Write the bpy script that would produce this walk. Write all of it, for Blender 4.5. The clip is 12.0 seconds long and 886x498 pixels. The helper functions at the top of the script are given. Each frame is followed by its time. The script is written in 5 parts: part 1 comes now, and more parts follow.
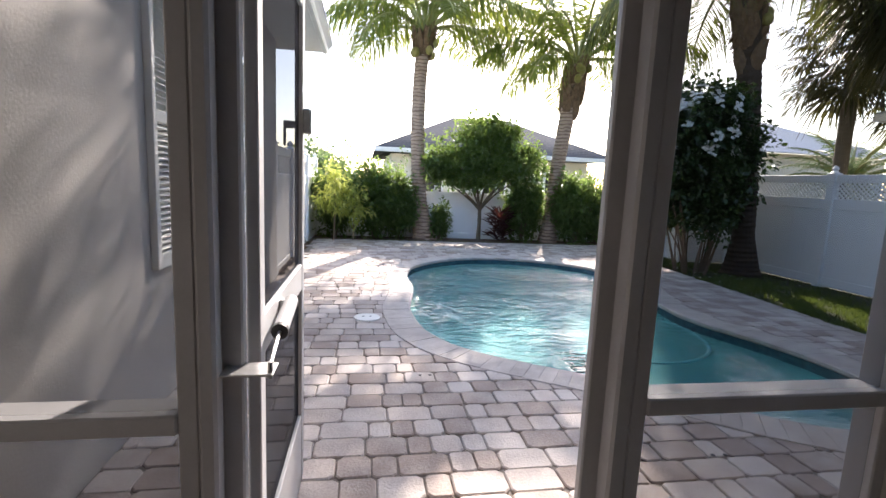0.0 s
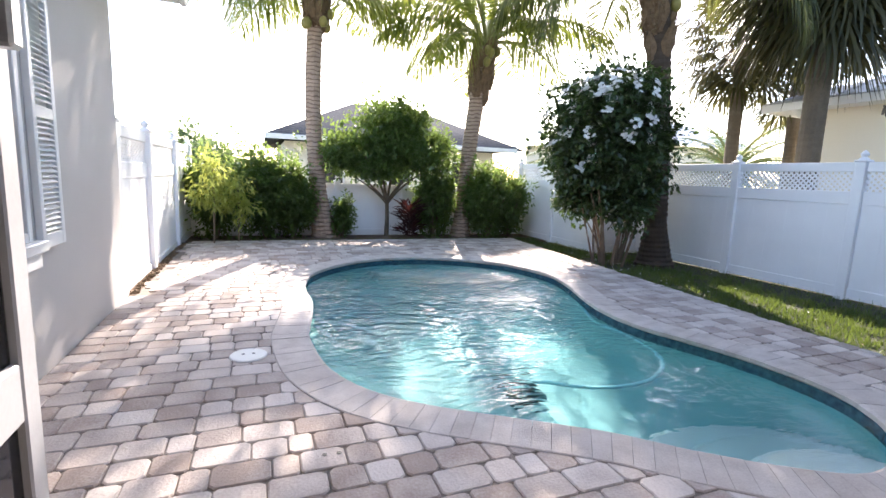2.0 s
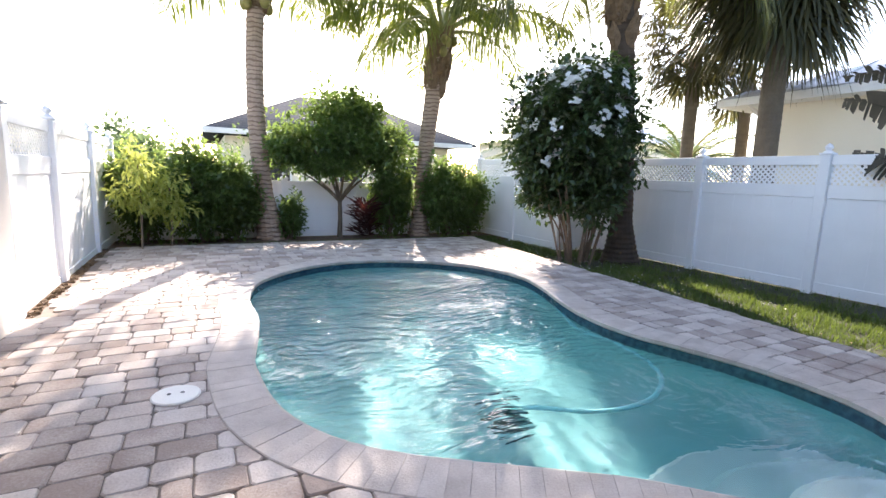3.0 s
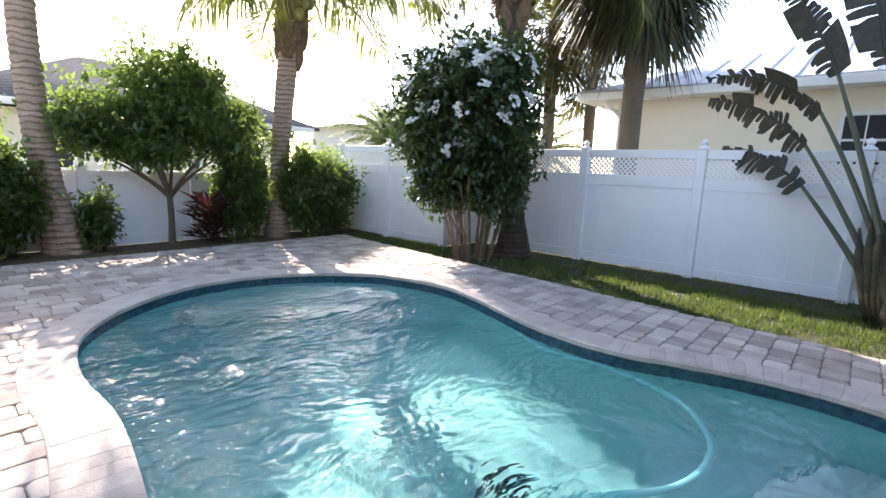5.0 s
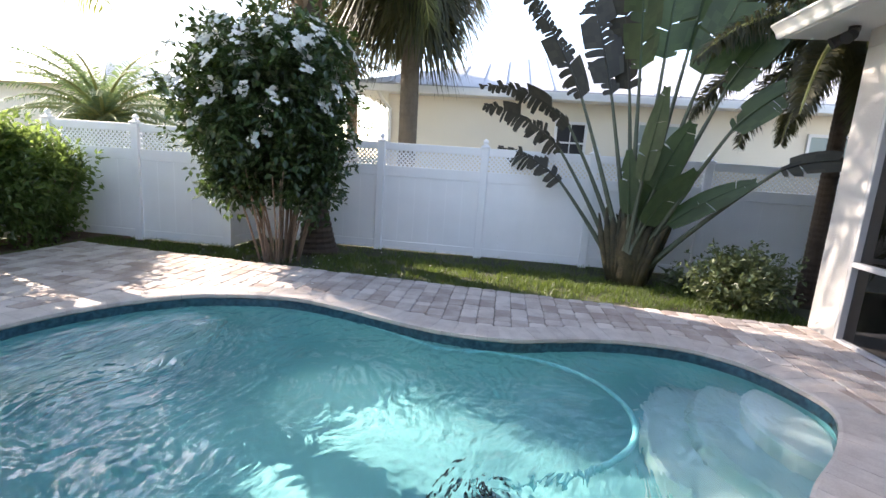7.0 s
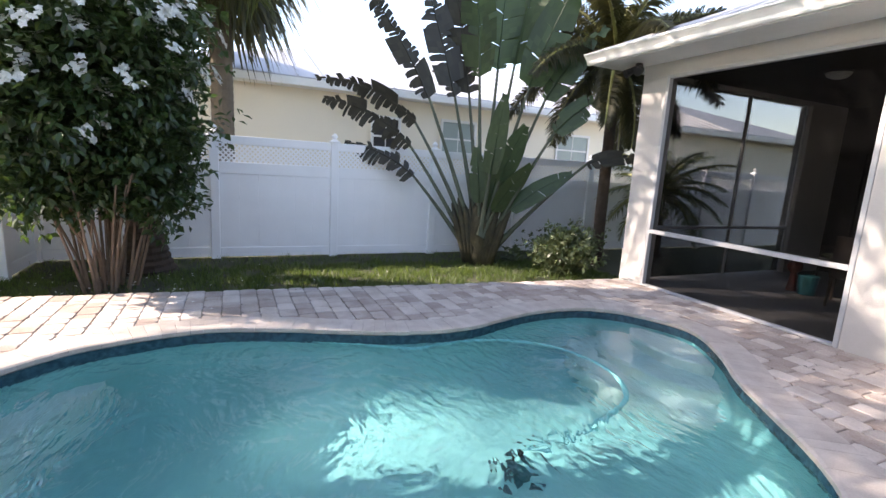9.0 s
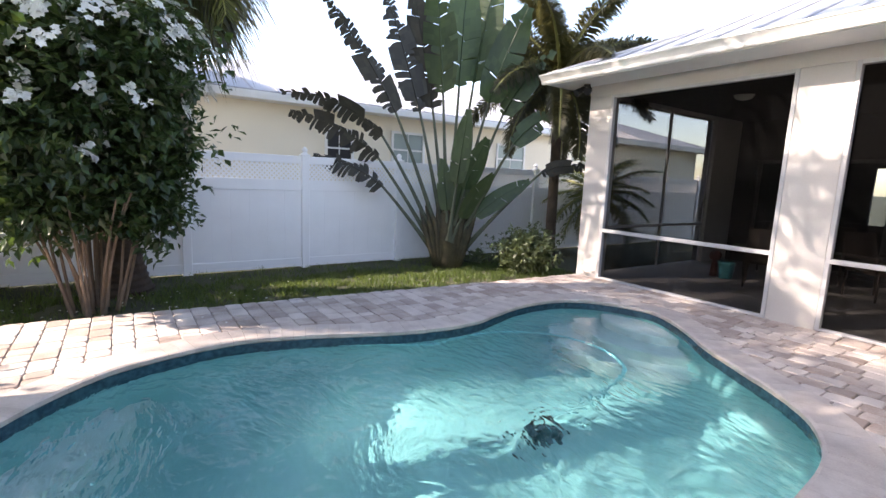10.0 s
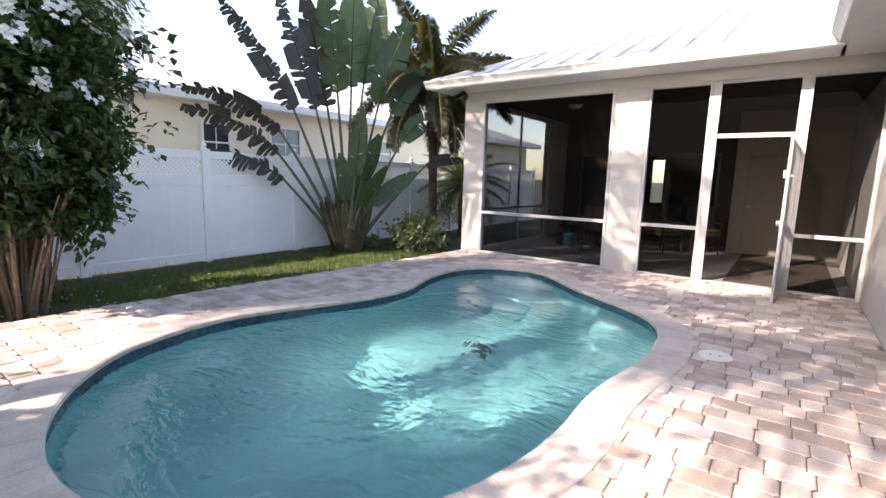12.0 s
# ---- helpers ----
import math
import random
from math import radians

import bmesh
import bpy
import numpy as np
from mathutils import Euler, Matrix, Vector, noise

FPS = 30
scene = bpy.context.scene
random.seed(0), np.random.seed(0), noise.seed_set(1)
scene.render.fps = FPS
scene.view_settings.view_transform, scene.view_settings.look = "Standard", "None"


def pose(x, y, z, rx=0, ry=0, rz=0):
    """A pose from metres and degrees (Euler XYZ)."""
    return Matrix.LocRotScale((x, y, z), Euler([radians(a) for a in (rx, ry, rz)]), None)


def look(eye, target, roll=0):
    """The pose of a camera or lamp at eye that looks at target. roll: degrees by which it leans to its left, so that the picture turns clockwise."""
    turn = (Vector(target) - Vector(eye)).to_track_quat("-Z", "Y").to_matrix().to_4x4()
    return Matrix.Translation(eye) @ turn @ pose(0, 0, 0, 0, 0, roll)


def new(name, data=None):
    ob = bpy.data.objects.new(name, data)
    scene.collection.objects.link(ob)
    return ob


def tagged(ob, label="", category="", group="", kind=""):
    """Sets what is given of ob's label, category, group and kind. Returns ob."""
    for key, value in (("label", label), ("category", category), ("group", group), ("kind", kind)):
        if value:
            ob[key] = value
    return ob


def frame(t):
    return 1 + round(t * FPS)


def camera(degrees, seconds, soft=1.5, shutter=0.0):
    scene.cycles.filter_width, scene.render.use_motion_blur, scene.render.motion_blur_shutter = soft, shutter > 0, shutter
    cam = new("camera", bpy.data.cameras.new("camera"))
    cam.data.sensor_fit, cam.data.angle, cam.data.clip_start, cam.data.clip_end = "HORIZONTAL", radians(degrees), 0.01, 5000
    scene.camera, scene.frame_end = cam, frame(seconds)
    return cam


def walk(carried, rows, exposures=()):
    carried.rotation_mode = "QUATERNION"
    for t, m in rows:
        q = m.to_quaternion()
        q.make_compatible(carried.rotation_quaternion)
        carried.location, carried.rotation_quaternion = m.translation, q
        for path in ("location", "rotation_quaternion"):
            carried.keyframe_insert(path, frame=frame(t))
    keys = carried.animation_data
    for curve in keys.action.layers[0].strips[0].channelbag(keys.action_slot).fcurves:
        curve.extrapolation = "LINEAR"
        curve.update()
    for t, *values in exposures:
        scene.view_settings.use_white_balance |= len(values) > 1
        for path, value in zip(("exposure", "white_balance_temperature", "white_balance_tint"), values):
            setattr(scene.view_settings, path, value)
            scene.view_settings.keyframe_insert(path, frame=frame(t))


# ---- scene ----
cam = camera(86.5, 12.0)
PATH = [
    (0, (0.242, 0.343, 1.364), (0.571, 2.295, 1.083), 2.6),
    (0.5, (0.255, 0.577, 1.331), (0.654, 2.516, 1.049), 2.7),
    (1, (0.291, 0.832, 1.323), (0.766, 2.754, 1.038), 2.9),
    (1.5, (0.347, 1.107, 1.328), (0.926, 2.999, 1.04), 2.2),
    (2, (0.385, 1.351, 1.352), (1.103, 3.193, 1.05), 2.3),
    (2.5, (0.458, 1.639, 1.335), (1.277, 3.437, 1.025), 2.1),
    (4.5, (0.419, 3.042, 1.294), (1.708, 4.541, 0.993), 2.2),
    (5, (0.249, 3.517, 1.353), (1.734, 4.814, 1.017), 2.4),
    (5.5, (0.105, 3.899, 1.373), (1.775, 4.943, 1.021), 3.4),
    (6, (-0.029, 4.296, 1.413), (1.785, 5.061, 1.061), 3.9),
    (6.5, (-0.156, 4.478, 1.506), (1.741, 4.993, 1.135), 3.6),
    (7, (-0.212, 4.938, 1.499), (1.741, 5.171, 1.136), 3.9),
    (7.5, (-0.350, 5.300, 1.576), (1.613, 5.300, 1.195), 2.9),
    (9.5, (0.02, 7.393, 1.499), (1.722, 6.391, 1.184), 3.3),
    (10, (-0.011, 7.848, 1.508), (1.62, 6.73, 1.21), 2.4),
    (10.5, (-0.02, 8.323, 1.463), (1.488, 7.046, 1.156), 2.0),
    (11, (-0.101, 8.735, 1.476), (1.28, 7.322, 1.162), 1.7),
    (11.5, (-0.061, 9.105, 1.452), (1.178, 7.567, 1.14), 1.5),
    (12, (-0.096, 9.366, 1.441), (1.072, 7.771, 1.139), 1.5),
]
walk(cam, [(t, look(eye, target, roll)) for t, eye, target, roll in PATH],
     [(0, 2.12, 6800, 16), (1.0, 2.2, 6800, 16), (2.0, 2.3, 6900, 17), (2.7, 2.3, 6950, 17), (4.5, 2.27, 7000, 17), (7.5, 2.25, 7200, 17), (9.5, 2.2, 7300, 20), (12.0, 2.2, 7450, 22)])

# world, sun, exposure
world = bpy.data.worlds.new("sky")
scene.world = world
world.use_nodes = True
sky = world.node_tree.nodes.new("ShaderNodeTexSky")
sky.sky_type = "NISHITA"
sky.sun_disc = False
SUN_AZ, SUN_EL = 22.0, 31.0
sky.sun_elevation, sky.sun_rotation = radians(SUN_EL), radians(SUN_AZ)
world.node_tree.nodes["Background"].inputs["Strength"].default_value = 0.15
world.node_tree.links.new(sky.outputs[0], world.node_tree.nodes["Background"].inputs["Color"])
sun = new("sun", bpy.data.lights.new("sun", "SUN"))
sun.data.energy, sun.data.angle, sun.data.color = 3.7, radians(0.6), (1.0, 0.94, 0.86)
_el, _az = radians(SUN_EL), radians(SUN_AZ)
SUN_DIR = Vector((math.sin(_az) * math.cos(_el), math.cos(_az) * math.cos(_el), math.sin(_el)))
sun.matrix_world = look(SUN_DIR * 40, (0, 0, 0))


# ---- materials ----
def nodes_of(name):
    m = bpy.data.materials.new(name)
    m.use_nodes = True
    nt = m.node_tree
    return m, nt, nt.nodes["Principled BSDF"]


def surface(name, base, rough=0.6, metal=0.0, var=0.18, scale=3.0, bump=0.15, fine=90.0, alt=None, rand="", spread=0.25, spec=0.5):
    """Two scales of variation, fine relief, and piece-by-piece colour where rand is 'object' or 'island'."""
    m, nt, bsdf = nodes_of(name)
    n, l = nt.nodes, nt.links
    co = n.new("ShaderNodeTexCoord")
    src = co.outputs["Object"]
    if rand == "object":
        info = n.new("ShaderNodeObjectInfo")
        add = n.new("ShaderNodeVectorMath")
        add.operation = "ADD"
        l.new(src, add.inputs[0])
        l.new(info.outputs["Location"], add.inputs[1])
        src = add.outputs[0]
    big = n.new("ShaderNodeTexNoise")
    big.inputs["Scale"].default_value, big.inputs["Detail"].default_value = scale, 5
    small = n.new("ShaderNodeTexNoise")
    small.inputs["Scale"].default_value, small.inputs["Detail"].default_value = fine, 6
    l.new(src, big.inputs["Vector"])
    l.new(src, small.inputs["Vector"])
    ramp = n.new("ShaderNodeValToRGB")
    lo = [c * (1 - var) for c in base]
    hi = [min(1, c * (1 + var)) for c in (alt or base)]
    ramp.color_ramp.elements[0].position, ramp.color_ramp.elements[0].color = 0.3, (*lo, 1)
    ramp.color_ramp.elements[1].position, ramp.color_ramp.elements[1].color = 0.72, (*hi, 1)
    mixf = n.new("ShaderNodeMath")
    mixf.operation = "MULTIPLY_ADD"
    mixf.inputs[1].default_value = 0.35
    l.new(small.outputs[0], mixf.inputs[0])
    half = n.new("ShaderNodeMath")
    half.operation = "MULTIPLY"
    half.inputs[1].default_value = 0.65
    l.new(big.outputs[0], half.inputs[0])
    l.new(half.outputs[0], mixf.inputs[2])
    last = mixf.outputs[0]
    if rand:
        r = n.new("ShaderNodeObjectInfo") if rand == "object" else n.new("ShaderNodeNewGeometry")
        out = r.outputs["Random"] if rand == "object" else r.outputs["Random Per Island"]
        sh = n.new("ShaderNodeMath")
        sh.operation = "MULTIPLY_ADD"
        sh.inputs[1].default_value = spread * 2
        l.new(out, sh.inputs[0])
        sub = n.new("ShaderNodeMath")
        sub.operation = "SUBTRACT"
        sub.inputs[1].default_value = spread
        l.new(last, sub.inputs[0])
        l.new(sub.outputs[0], sh.inputs[2])
        last = sh.outputs[0]
    l.new(last, ramp.inputs[0])
    l.new(ramp.outputs[0], bsdf.inputs["Base Color"])
    bsdf.inputs["Roughness"].default_value = rough
    bsdf.inputs["Metallic"].default_value = metal
    bsdf.inputs["Specular IOR Level"].default_value = spec
    if bump:
        b = n.new("ShaderNodeBump")
        b.inputs["Strength"].default_value, b.inputs["Distance"].default_value = bump, 0.01
        l.new(small.outputs[0], b.inputs["Height"])
        l.new(b.outputs[0], bsdf.inputs["Normal"])
    return m


def leafy(name, base, alt, through_col, share=0.35, rough=0.45):
    """Leaves: glossy skin, light shining through, colour varying leaf by leaf."""
    m, nt, bsdf = nodes_of(name)
    n, l = nt.nodes, nt.links
    geo = n.new("ShaderNodeNewGeometry")
    ramp = n.new("ShaderNodeValToRGB")
    ramp.color_ramp.elements[0].color, ramp.color_ramp.elements[1].color = (*base, 1), (*alt, 1)
    l.new(geo.outputs["Random Per Island"], ramp.inputs[0])
    l.new(ramp.outputs[0], bsdf.inputs["Base Color"])
    bsdf.inputs["Roughness"].default_value = rough
    tr = n.new("ShaderNodeBsdfTranslucent")
    tr.inputs["Color"].default_value = (*through_col, 1)
    mix = n.new("ShaderNodeMixShader")
    mix.inputs[0].default_value = share
    l.new(bsdf.outputs[0], mix.inputs[1])
    l.new(tr.outputs[0], mix.inputs[2])
    l.new(mix.outputs[0], nt.nodes["Material Output"].inputs["Surface"])
    return m


def glass(name, tint=(0.9, 0.95, 0.95)):
    m, nt, bsdf = nodes_of(name)
    bsdf.inputs["Base Color"].default_value = (*tint, 1)
    bsdf.inputs["Roughness"].default_value = 0.02
    bsdf.inputs["Transmission Weight"].default_value = 1.0
    bsdf.inputs["IOR"].default_value = 1.45
    return m


def mesh_screen(name, cover, col):
    """Insect screen: fine dark mesh that lets most light through."""
    m, nt, bsdf = nodes_of(name)
    bsdf.inputs["Base Color"].default_value = (*col, 1)
    bsdf.inputs["Roughness"].default_value = 0.9
    bsdf.inputs["Specular IOR Level"].default_value = 0.0
    tr = nt.nodes.new("ShaderNodeBsdfTransparent")
    mix = nt.nodes.new("ShaderNodeMixShader")
    mix.inputs[0].default_value = cover
    nt.links.new(tr.outputs[0], mix.inputs[1])
    nt.links.new(bsdf.outputs[0], mix.inputs[2])
    nt.links.new(mix.outputs[0], nt.nodes["Material Output"].inputs["Surface"])
    return m


def water_surface(name):
    """Clear teal water that bends the view of the basin; ripples of two sizes, stronger in patches."""
    m, nt, bsdf = nodes_of(name)
    n, l = nt.nodes, nt.links
    co = n.new("ShaderNodeTexCoord")
    warp = n.new("ShaderNodeTexNoise")
    warp.inputs["Scale"].default_value = 0.9
    l.new(co.outputs["Object"], warp.inputs["Vector"])
    mixv = n.new("ShaderNodeVectorMath")
    mixv.operation = "MULTIPLY_ADD"
    mixv.inputs[1].default_value = (0.7, 0.7, 0.0)
    l.new(warp.outputs["Color"], mixv.inputs[0])
    l.new(co.outputs["Object"], mixv.inputs[2])
    a = n.new("ShaderNodeTexNoise")
    a.inputs["Scale"].default_value, a.inputs["Detail"].default_value = 4.2, 2
    b = n.new("ShaderNodeTexNoise")
    b.inputs["Scale"].default_value, b.inputs["Detail"].default_value = 10.5, 2
    stretch = n.new("ShaderNodeMapping")
    stretch.inputs["Rotation"].default_value = (0, 0, 0.5)
    stretch.inputs["Scale"].default_value = (0.55, 1.5, 1.0)
    l.new(mixv.outputs[0], a.inputs["Vector"])
    l.new(mixv.outputs[0], stretch.inputs["Vector"])
    l.new(stretch.outputs[0], b.inputs["Vector"])
    patch = n.new("ShaderNodeMapRange")
    patch.inputs["From Min"].default_value, patch.inputs["From Max"].default_value = 0.38, 0.65
    patch.inputs["To Min"].default_value, patch.inputs["To Max"].default_value = 0.12, 1.2
    l.new(warp.outputs[0], patch.inputs["Value"])
    sm = n.new("ShaderNodeMath")
    sm.operation = "MULTIPLY_ADD"
    l.new(b.outputs[0], sm.inputs[0])
    l.new(patch.outputs[0], sm.inputs[1])
    l.new(a.outputs[0], sm.inputs[2])
    bump = n.new("ShaderNodeBump")
    bump.inputs["Strength"].default_value, bump.inputs["Distance"].default_value = 0.85, 0.058
    # the sheltered shallow end by the steps lies almost still
    xyz = n.new("ShaderNodeSeparateXYZ")
    l.new(co.outputs["Object"], xyz.inputs[0])
    calm = n.new("ShaderNodeMapRange")
    calm.interpolation_type = "SMOOTHSTEP"
    calm.inputs["From Min"].default_value, calm.inputs["From Max"].default_value = 3.0, 5.0
    calm.inputs["To Min"].default_value, calm.inputs["To Max"].default_value = 0.13, 1.1
    l.new(xyz.outputs["Y"], calm.inputs["Value"])
    still = n.new("ShaderNodeMath")
    still.operation = "MULTIPLY"
    l.new(sm.outputs[0], still.inputs[0])
    l.new(calm.outputs[0], still.inputs[1])
    l.new(still.outputs[0], bump.inputs["Height"])
    l.new(bump.outputs[0], bsdf.inputs["Normal"])
    bsdf.inputs["Base Color"].default_value = (0.78, 0.96, 0.97, 1)
    bsdf.inputs["Roughness"].default_value = 0.04
    bsdf.inputs["IOR"].default_value = 1.33
    bsdf.inputs["Transmission Weight"].default_value = 1.0
    return m


STUCCO = surface("stucco", (0.50, 0.475, 0.45), 0.9, var=0.07, scale=1.2, bump=0.2, fine=70)
# Near-black stucco copy: the porch's shade is put into the colour.
STUCCO_SHADE = surface("stucco darkened for porch shade", (0.055, 0.049, 0.046), 0.9, var=0.06, scale=1.0, bump=0.2, fine=70)
CREAM = surface("cream stucco", (0.80, 0.74, 0.61), 0.9, var=0.05, scale=0.8, bump=0.4, fine=60)
# Beige taken down: part of the porch dimness sits in this colour.
BEIGE = surface("beige wall darkened for porch shade", (0.25, 0.222, 0.20), 0.9, var=0.06, scale=1.0, bump=0.2, fine=70)
TRIM = surface("white trim", (0.78, 0.78, 0.76), 0.45, var=0.05, scale=5, bump=0.05)
# White frames coloured grey: shade on their porch side put into the colour.
ALU = surface("white aluminium greyed for shade", (0.42, 0.42, 0.43), 0.4, var=0.08, scale=9, bump=0.05)
VINYL = surface("white vinyl", (0.88, 0.89, 0.90), 0.42, var=0.04, scale=2.5, bump=0.04)
STEEL = surface("galvanised steel", (0.5, 0.5, 0.5), 0.35, metal=0.9, var=0.15)
METALROOF = surface("painted metal roofing", (0.42, 0.425, 0.44), 0.42, metal=0.15, var=0.12, scale=1.0, bump=0.05)
SHINGLE = surface("grey shingles", (0.085, 0.085, 0.092), 0.95, var=0.35, scale=12, bump=0.4, fine=40, spec=0.08)
# Pale floor darkened in its colour to dim the porch inside.
CONCRETE = surface("concrete darkened for porch shade", (0.20, 0.188, 0.178), 0.8, var=0.1, scale=2)
SAND = surface("joint sand", (0.20, 0.165, 0.14), 0.95, var=0.25, scale=14)
PAVER_COLS = dict(base=(0.385, 0.305, 0.265), alt=(0.57, 0.505, 0.46), rough=0.82, var=0.12, scale=4.0, bump=0.35, fine=70, spread=0.19, spec=0.25)
PAVER = surface("tumbled paver", rand="object", **PAVER_COLS)
PAVER_REST = surface("tumbled paver field", rand="island", **PAVER_COLS)
COPING = surface("coping paver", (0.47, 0.40, 0.355), 0.8, var=0.11, scale=7, bump=0.3, alt=(0.55, 0.49, 0.445), rand="object", spread=0.09)
PLASTER = surface("pool plaster", (0.145, 0.43, 0.45), 0.7, var=0.12, scale=1.5, bump=0.1, alt=(0.21, 0.50, 0.515))
# One plaster in two tints: the water's depth shading put into step colour.
STEPPLASTER = surface("pool step plaster", (0.68, 0.74, 0.72), 0.7, var=0.06, scale=2, bump=0.1)
STEPDEPTH = surface("step plaster tinted for depth", (0.46, 0.62, 0.62), 0.7, var=0.08, scale=2, bump=0.1)
SOIL = surface("lawn soil", (0.045, 0.048, 0.022), 0.95, var=0.3, scale=2.2, bump=0.5, fine=30)
MULCH = surface("bark mulch", (0.09, 0.055, 0.035), 0.95, var=0.4, scale=9, bump=0.8, fine=45, alt=(0.13, 0.08, 0.05))
GRASS = leafy("grass blade", (0.026, 0.05, 0.011), (0.085, 0.125, 0.03), (0.24, 0.33, 0.06), 0.26, 0.5)


def ringed_bark(name, dark, light, gap=0.085):
    """Palm bark with uneven leaf-scar rings up the trunk."""
    m = surface(name, light, 0.92, var=0.25, scale=6, bump=0.8, fine=35)
    nt = m.node_tree
    n, l = nt.nodes, nt.links
    bsdf = n["Principled BSDF"]
    old = bsdf.inputs["Base Color"].links[0].from_socket
    co = n.new("ShaderNodeTexCoord")
    wv = n.new("ShaderNodeTexWave")
    wv.bands_direction = "Z"
    wv.inputs["Scale"].default_value = 0.314 / gap
    wv.inputs["Distortion"].default_value = 4.0
    wv.inputs["Detail"].default_value = 3
    wv.inputs["Detail Scale"].default_value = 1.6
    l.new(co.outputs["Object"], wv.inputs["Vector"])
    rp = n.new("ShaderNodeValToRGB")
    rp.color_ramp.elements[0].position, rp.color_ramp.elements[1].position = 0.05, 0.36
    l.new(wv.outputs["Fac"], rp.inputs[0])
    mx = n.new("ShaderNodeMixRGB")
    mx.inputs[1].default_value = (*dark, 1)
    l.new(rp.outputs[0], mx.inputs[0])
    l.new(old, mx.inputs[2])
    l.new(mx.outputs[0], bsdf.inputs["Base Color"])
    return m


BARK = ringed_bark("coconut bark", (0.19, 0.125, 0.088), (0.37, 0.27, 0.205))
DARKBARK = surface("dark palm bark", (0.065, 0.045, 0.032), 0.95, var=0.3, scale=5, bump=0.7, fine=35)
GREYBARK = surface("grey palm bark", (0.125, 0.10, 0.072), 0.9, var=0.25, scale=5, bump=0.6, fine=30)
TRAVBASE = surface("overlapping leaf bases", (0.024, 0.024, 0.011), 0.85, var=0.45, scale=5, bump=0.7, fine=30, alt=(0.05, 0.042, 0.02))
TWIG = surface("brown stems", (0.19, 0.135, 0.095), 0.85, var=0.25, scale=12, bump=0.3)
BOOT = surface("brown leaf boots", (0.17, 0.11, 0.065), 0.95, var=0.4, scale=12, bump=0.8, fine=40)
FROND = leafy("coconut frond", (0.045, 0.075, 0.015), (0.12, 0.15, 0.03), (0.34, 0.40, 0.06), 0.38, 0.4)
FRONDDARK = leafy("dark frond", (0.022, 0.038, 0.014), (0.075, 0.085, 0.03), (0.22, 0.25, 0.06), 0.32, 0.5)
FANLEAF = leafy("fan leaf", (0.016, 0.022, 0.011), (0.06, 0.056, 0.022), (0.18, 0.17, 0.05), 0.22, 0.5)
PETIOLE = surface("yellow green petiole", (0.26, 0.27, 0.09), 0.5, var=0.2, scale=4, bump=0.1)
TRAVPET = surface("grey green petiole", (0.065, 0.08, 0.048), 0.5, var=0.25, scale=4, bump=0.1)
TRAVLEAF = leafy("traveller palm leaf", (0.016, 0.036, 0.013), (0.036, 0.066, 0.024), (0.12, 0.2, 0.035), 0.18, 0.5)
TRAVDARK = leafy("torn dark leaf", (0.016, 0.017, 0.014), (0.038, 0.036, 0.027), (0.06, 0.055, 0.03), 0.10, 0.6)
BUSHLEAF = leafy("dark glossy leaf", (0.014, 0.032, 0.012), (0.05, 0.085, 0.03), (0.13, 0.22, 0.04), 0.2, 0.28)
TREELEAF = leafy("citrus leaf", (0.018, 0.045, 0.014), (0.085, 0.14, 0.04), (0.30, 0.43, 0.10), 0.36, 0.3)
HEDGELEAF = leafy("hedge leaf", (0.018, 0.045, 0.014), (0.095, 0.15, 0.045), (0.32, 0.45, 0.11), 0.36, 0.3)
LIMELEAF = leafy("yellow green leaf", (0.19, 0.25, 0.06), (0.38, 0.42, 0.12), (0.60, 0.64, 0.16), 0.45, 0.5)
REDLEAF = leafy("dark red leaf", (0.03, 0.012, 0.012), (0.07, 0.025, 0.02), (0.15, 0.04, 0.03), 0.25, 0.4)
VARLEAF = leafy("variegated leaf", (0.03, 0.05, 0.02), (0.16, 0.19, 0.09), (0.2, 0.25, 0.08), 0.25, 0.4)
FARLEAF = leafy("far foliage", (0.05, 0.085, 0.045), (0.12, 0.17, 0.09), (0.24, 0.33, 0.13), 0.35, 0.6)
PETAL = leafy("white petal", (0.75, 0.75, 0.72), (0.85, 0.85, 0.82), (0.8, 0.8, 0.75), 0.3, 0.6)
COCO = surface("green coconut", (0.20, 0.20, 0.05), 0.5, var=0.25, scale=6, bump=0.1, alt=(0.30, 0.25, 0.08))
# Same mesh made denser: its darkening at a grazing view is built in.
DOORSCREEN = mesh_screen("door insect screen", 0.58, (0.016, 0.018, 0.024))
SCREEN = mesh_screen("insect screen", 0.34, (0.004, 0.004, 0.004))
GLASS = glass("window glass")
# Room walls coloured near black in place of unlit shade.
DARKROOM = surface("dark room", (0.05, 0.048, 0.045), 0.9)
LIDWHITE = surface("white plastic lid", (0.75, 0.74, 0.70), 0.5, var=0.06)
GREENPANE = surface("grey green pane", (0.30, 0.36, 0.34), 0.3, var=0.06)
BLACK = surface("black plastic", (0.015, 0.015, 0.017), 0.5)
HOSE = surface("aqua hose", (0.22, 0.62, 0.66), 0.4, var=0.05)
NAVY = surface("dark teal plastic", (0.02, 0.09, 0.11), 0.4)
WICKER = surface("dark wicker", (0.045, 0.032, 0.025), 0.7, var=0.3, scale=30)
OLIVE = surface("olive cushion", (0.065, 0.07, 0.025), 0.9, var=0.1)
RUG = surface("dark rug", (0.035, 0.023, 0.02), 0.95, var=0.3, scale=5)
RED = surface("dull red plastic", (0.13, 0.03, 0.02), 0.5)
DARKGREY = surface("dark grey metal", (0.10, 0.095, 0.09), 0.5)
LAMPWHITE = surface("white lamp glass", (0.7, 0.68, 0.62), 0.3)
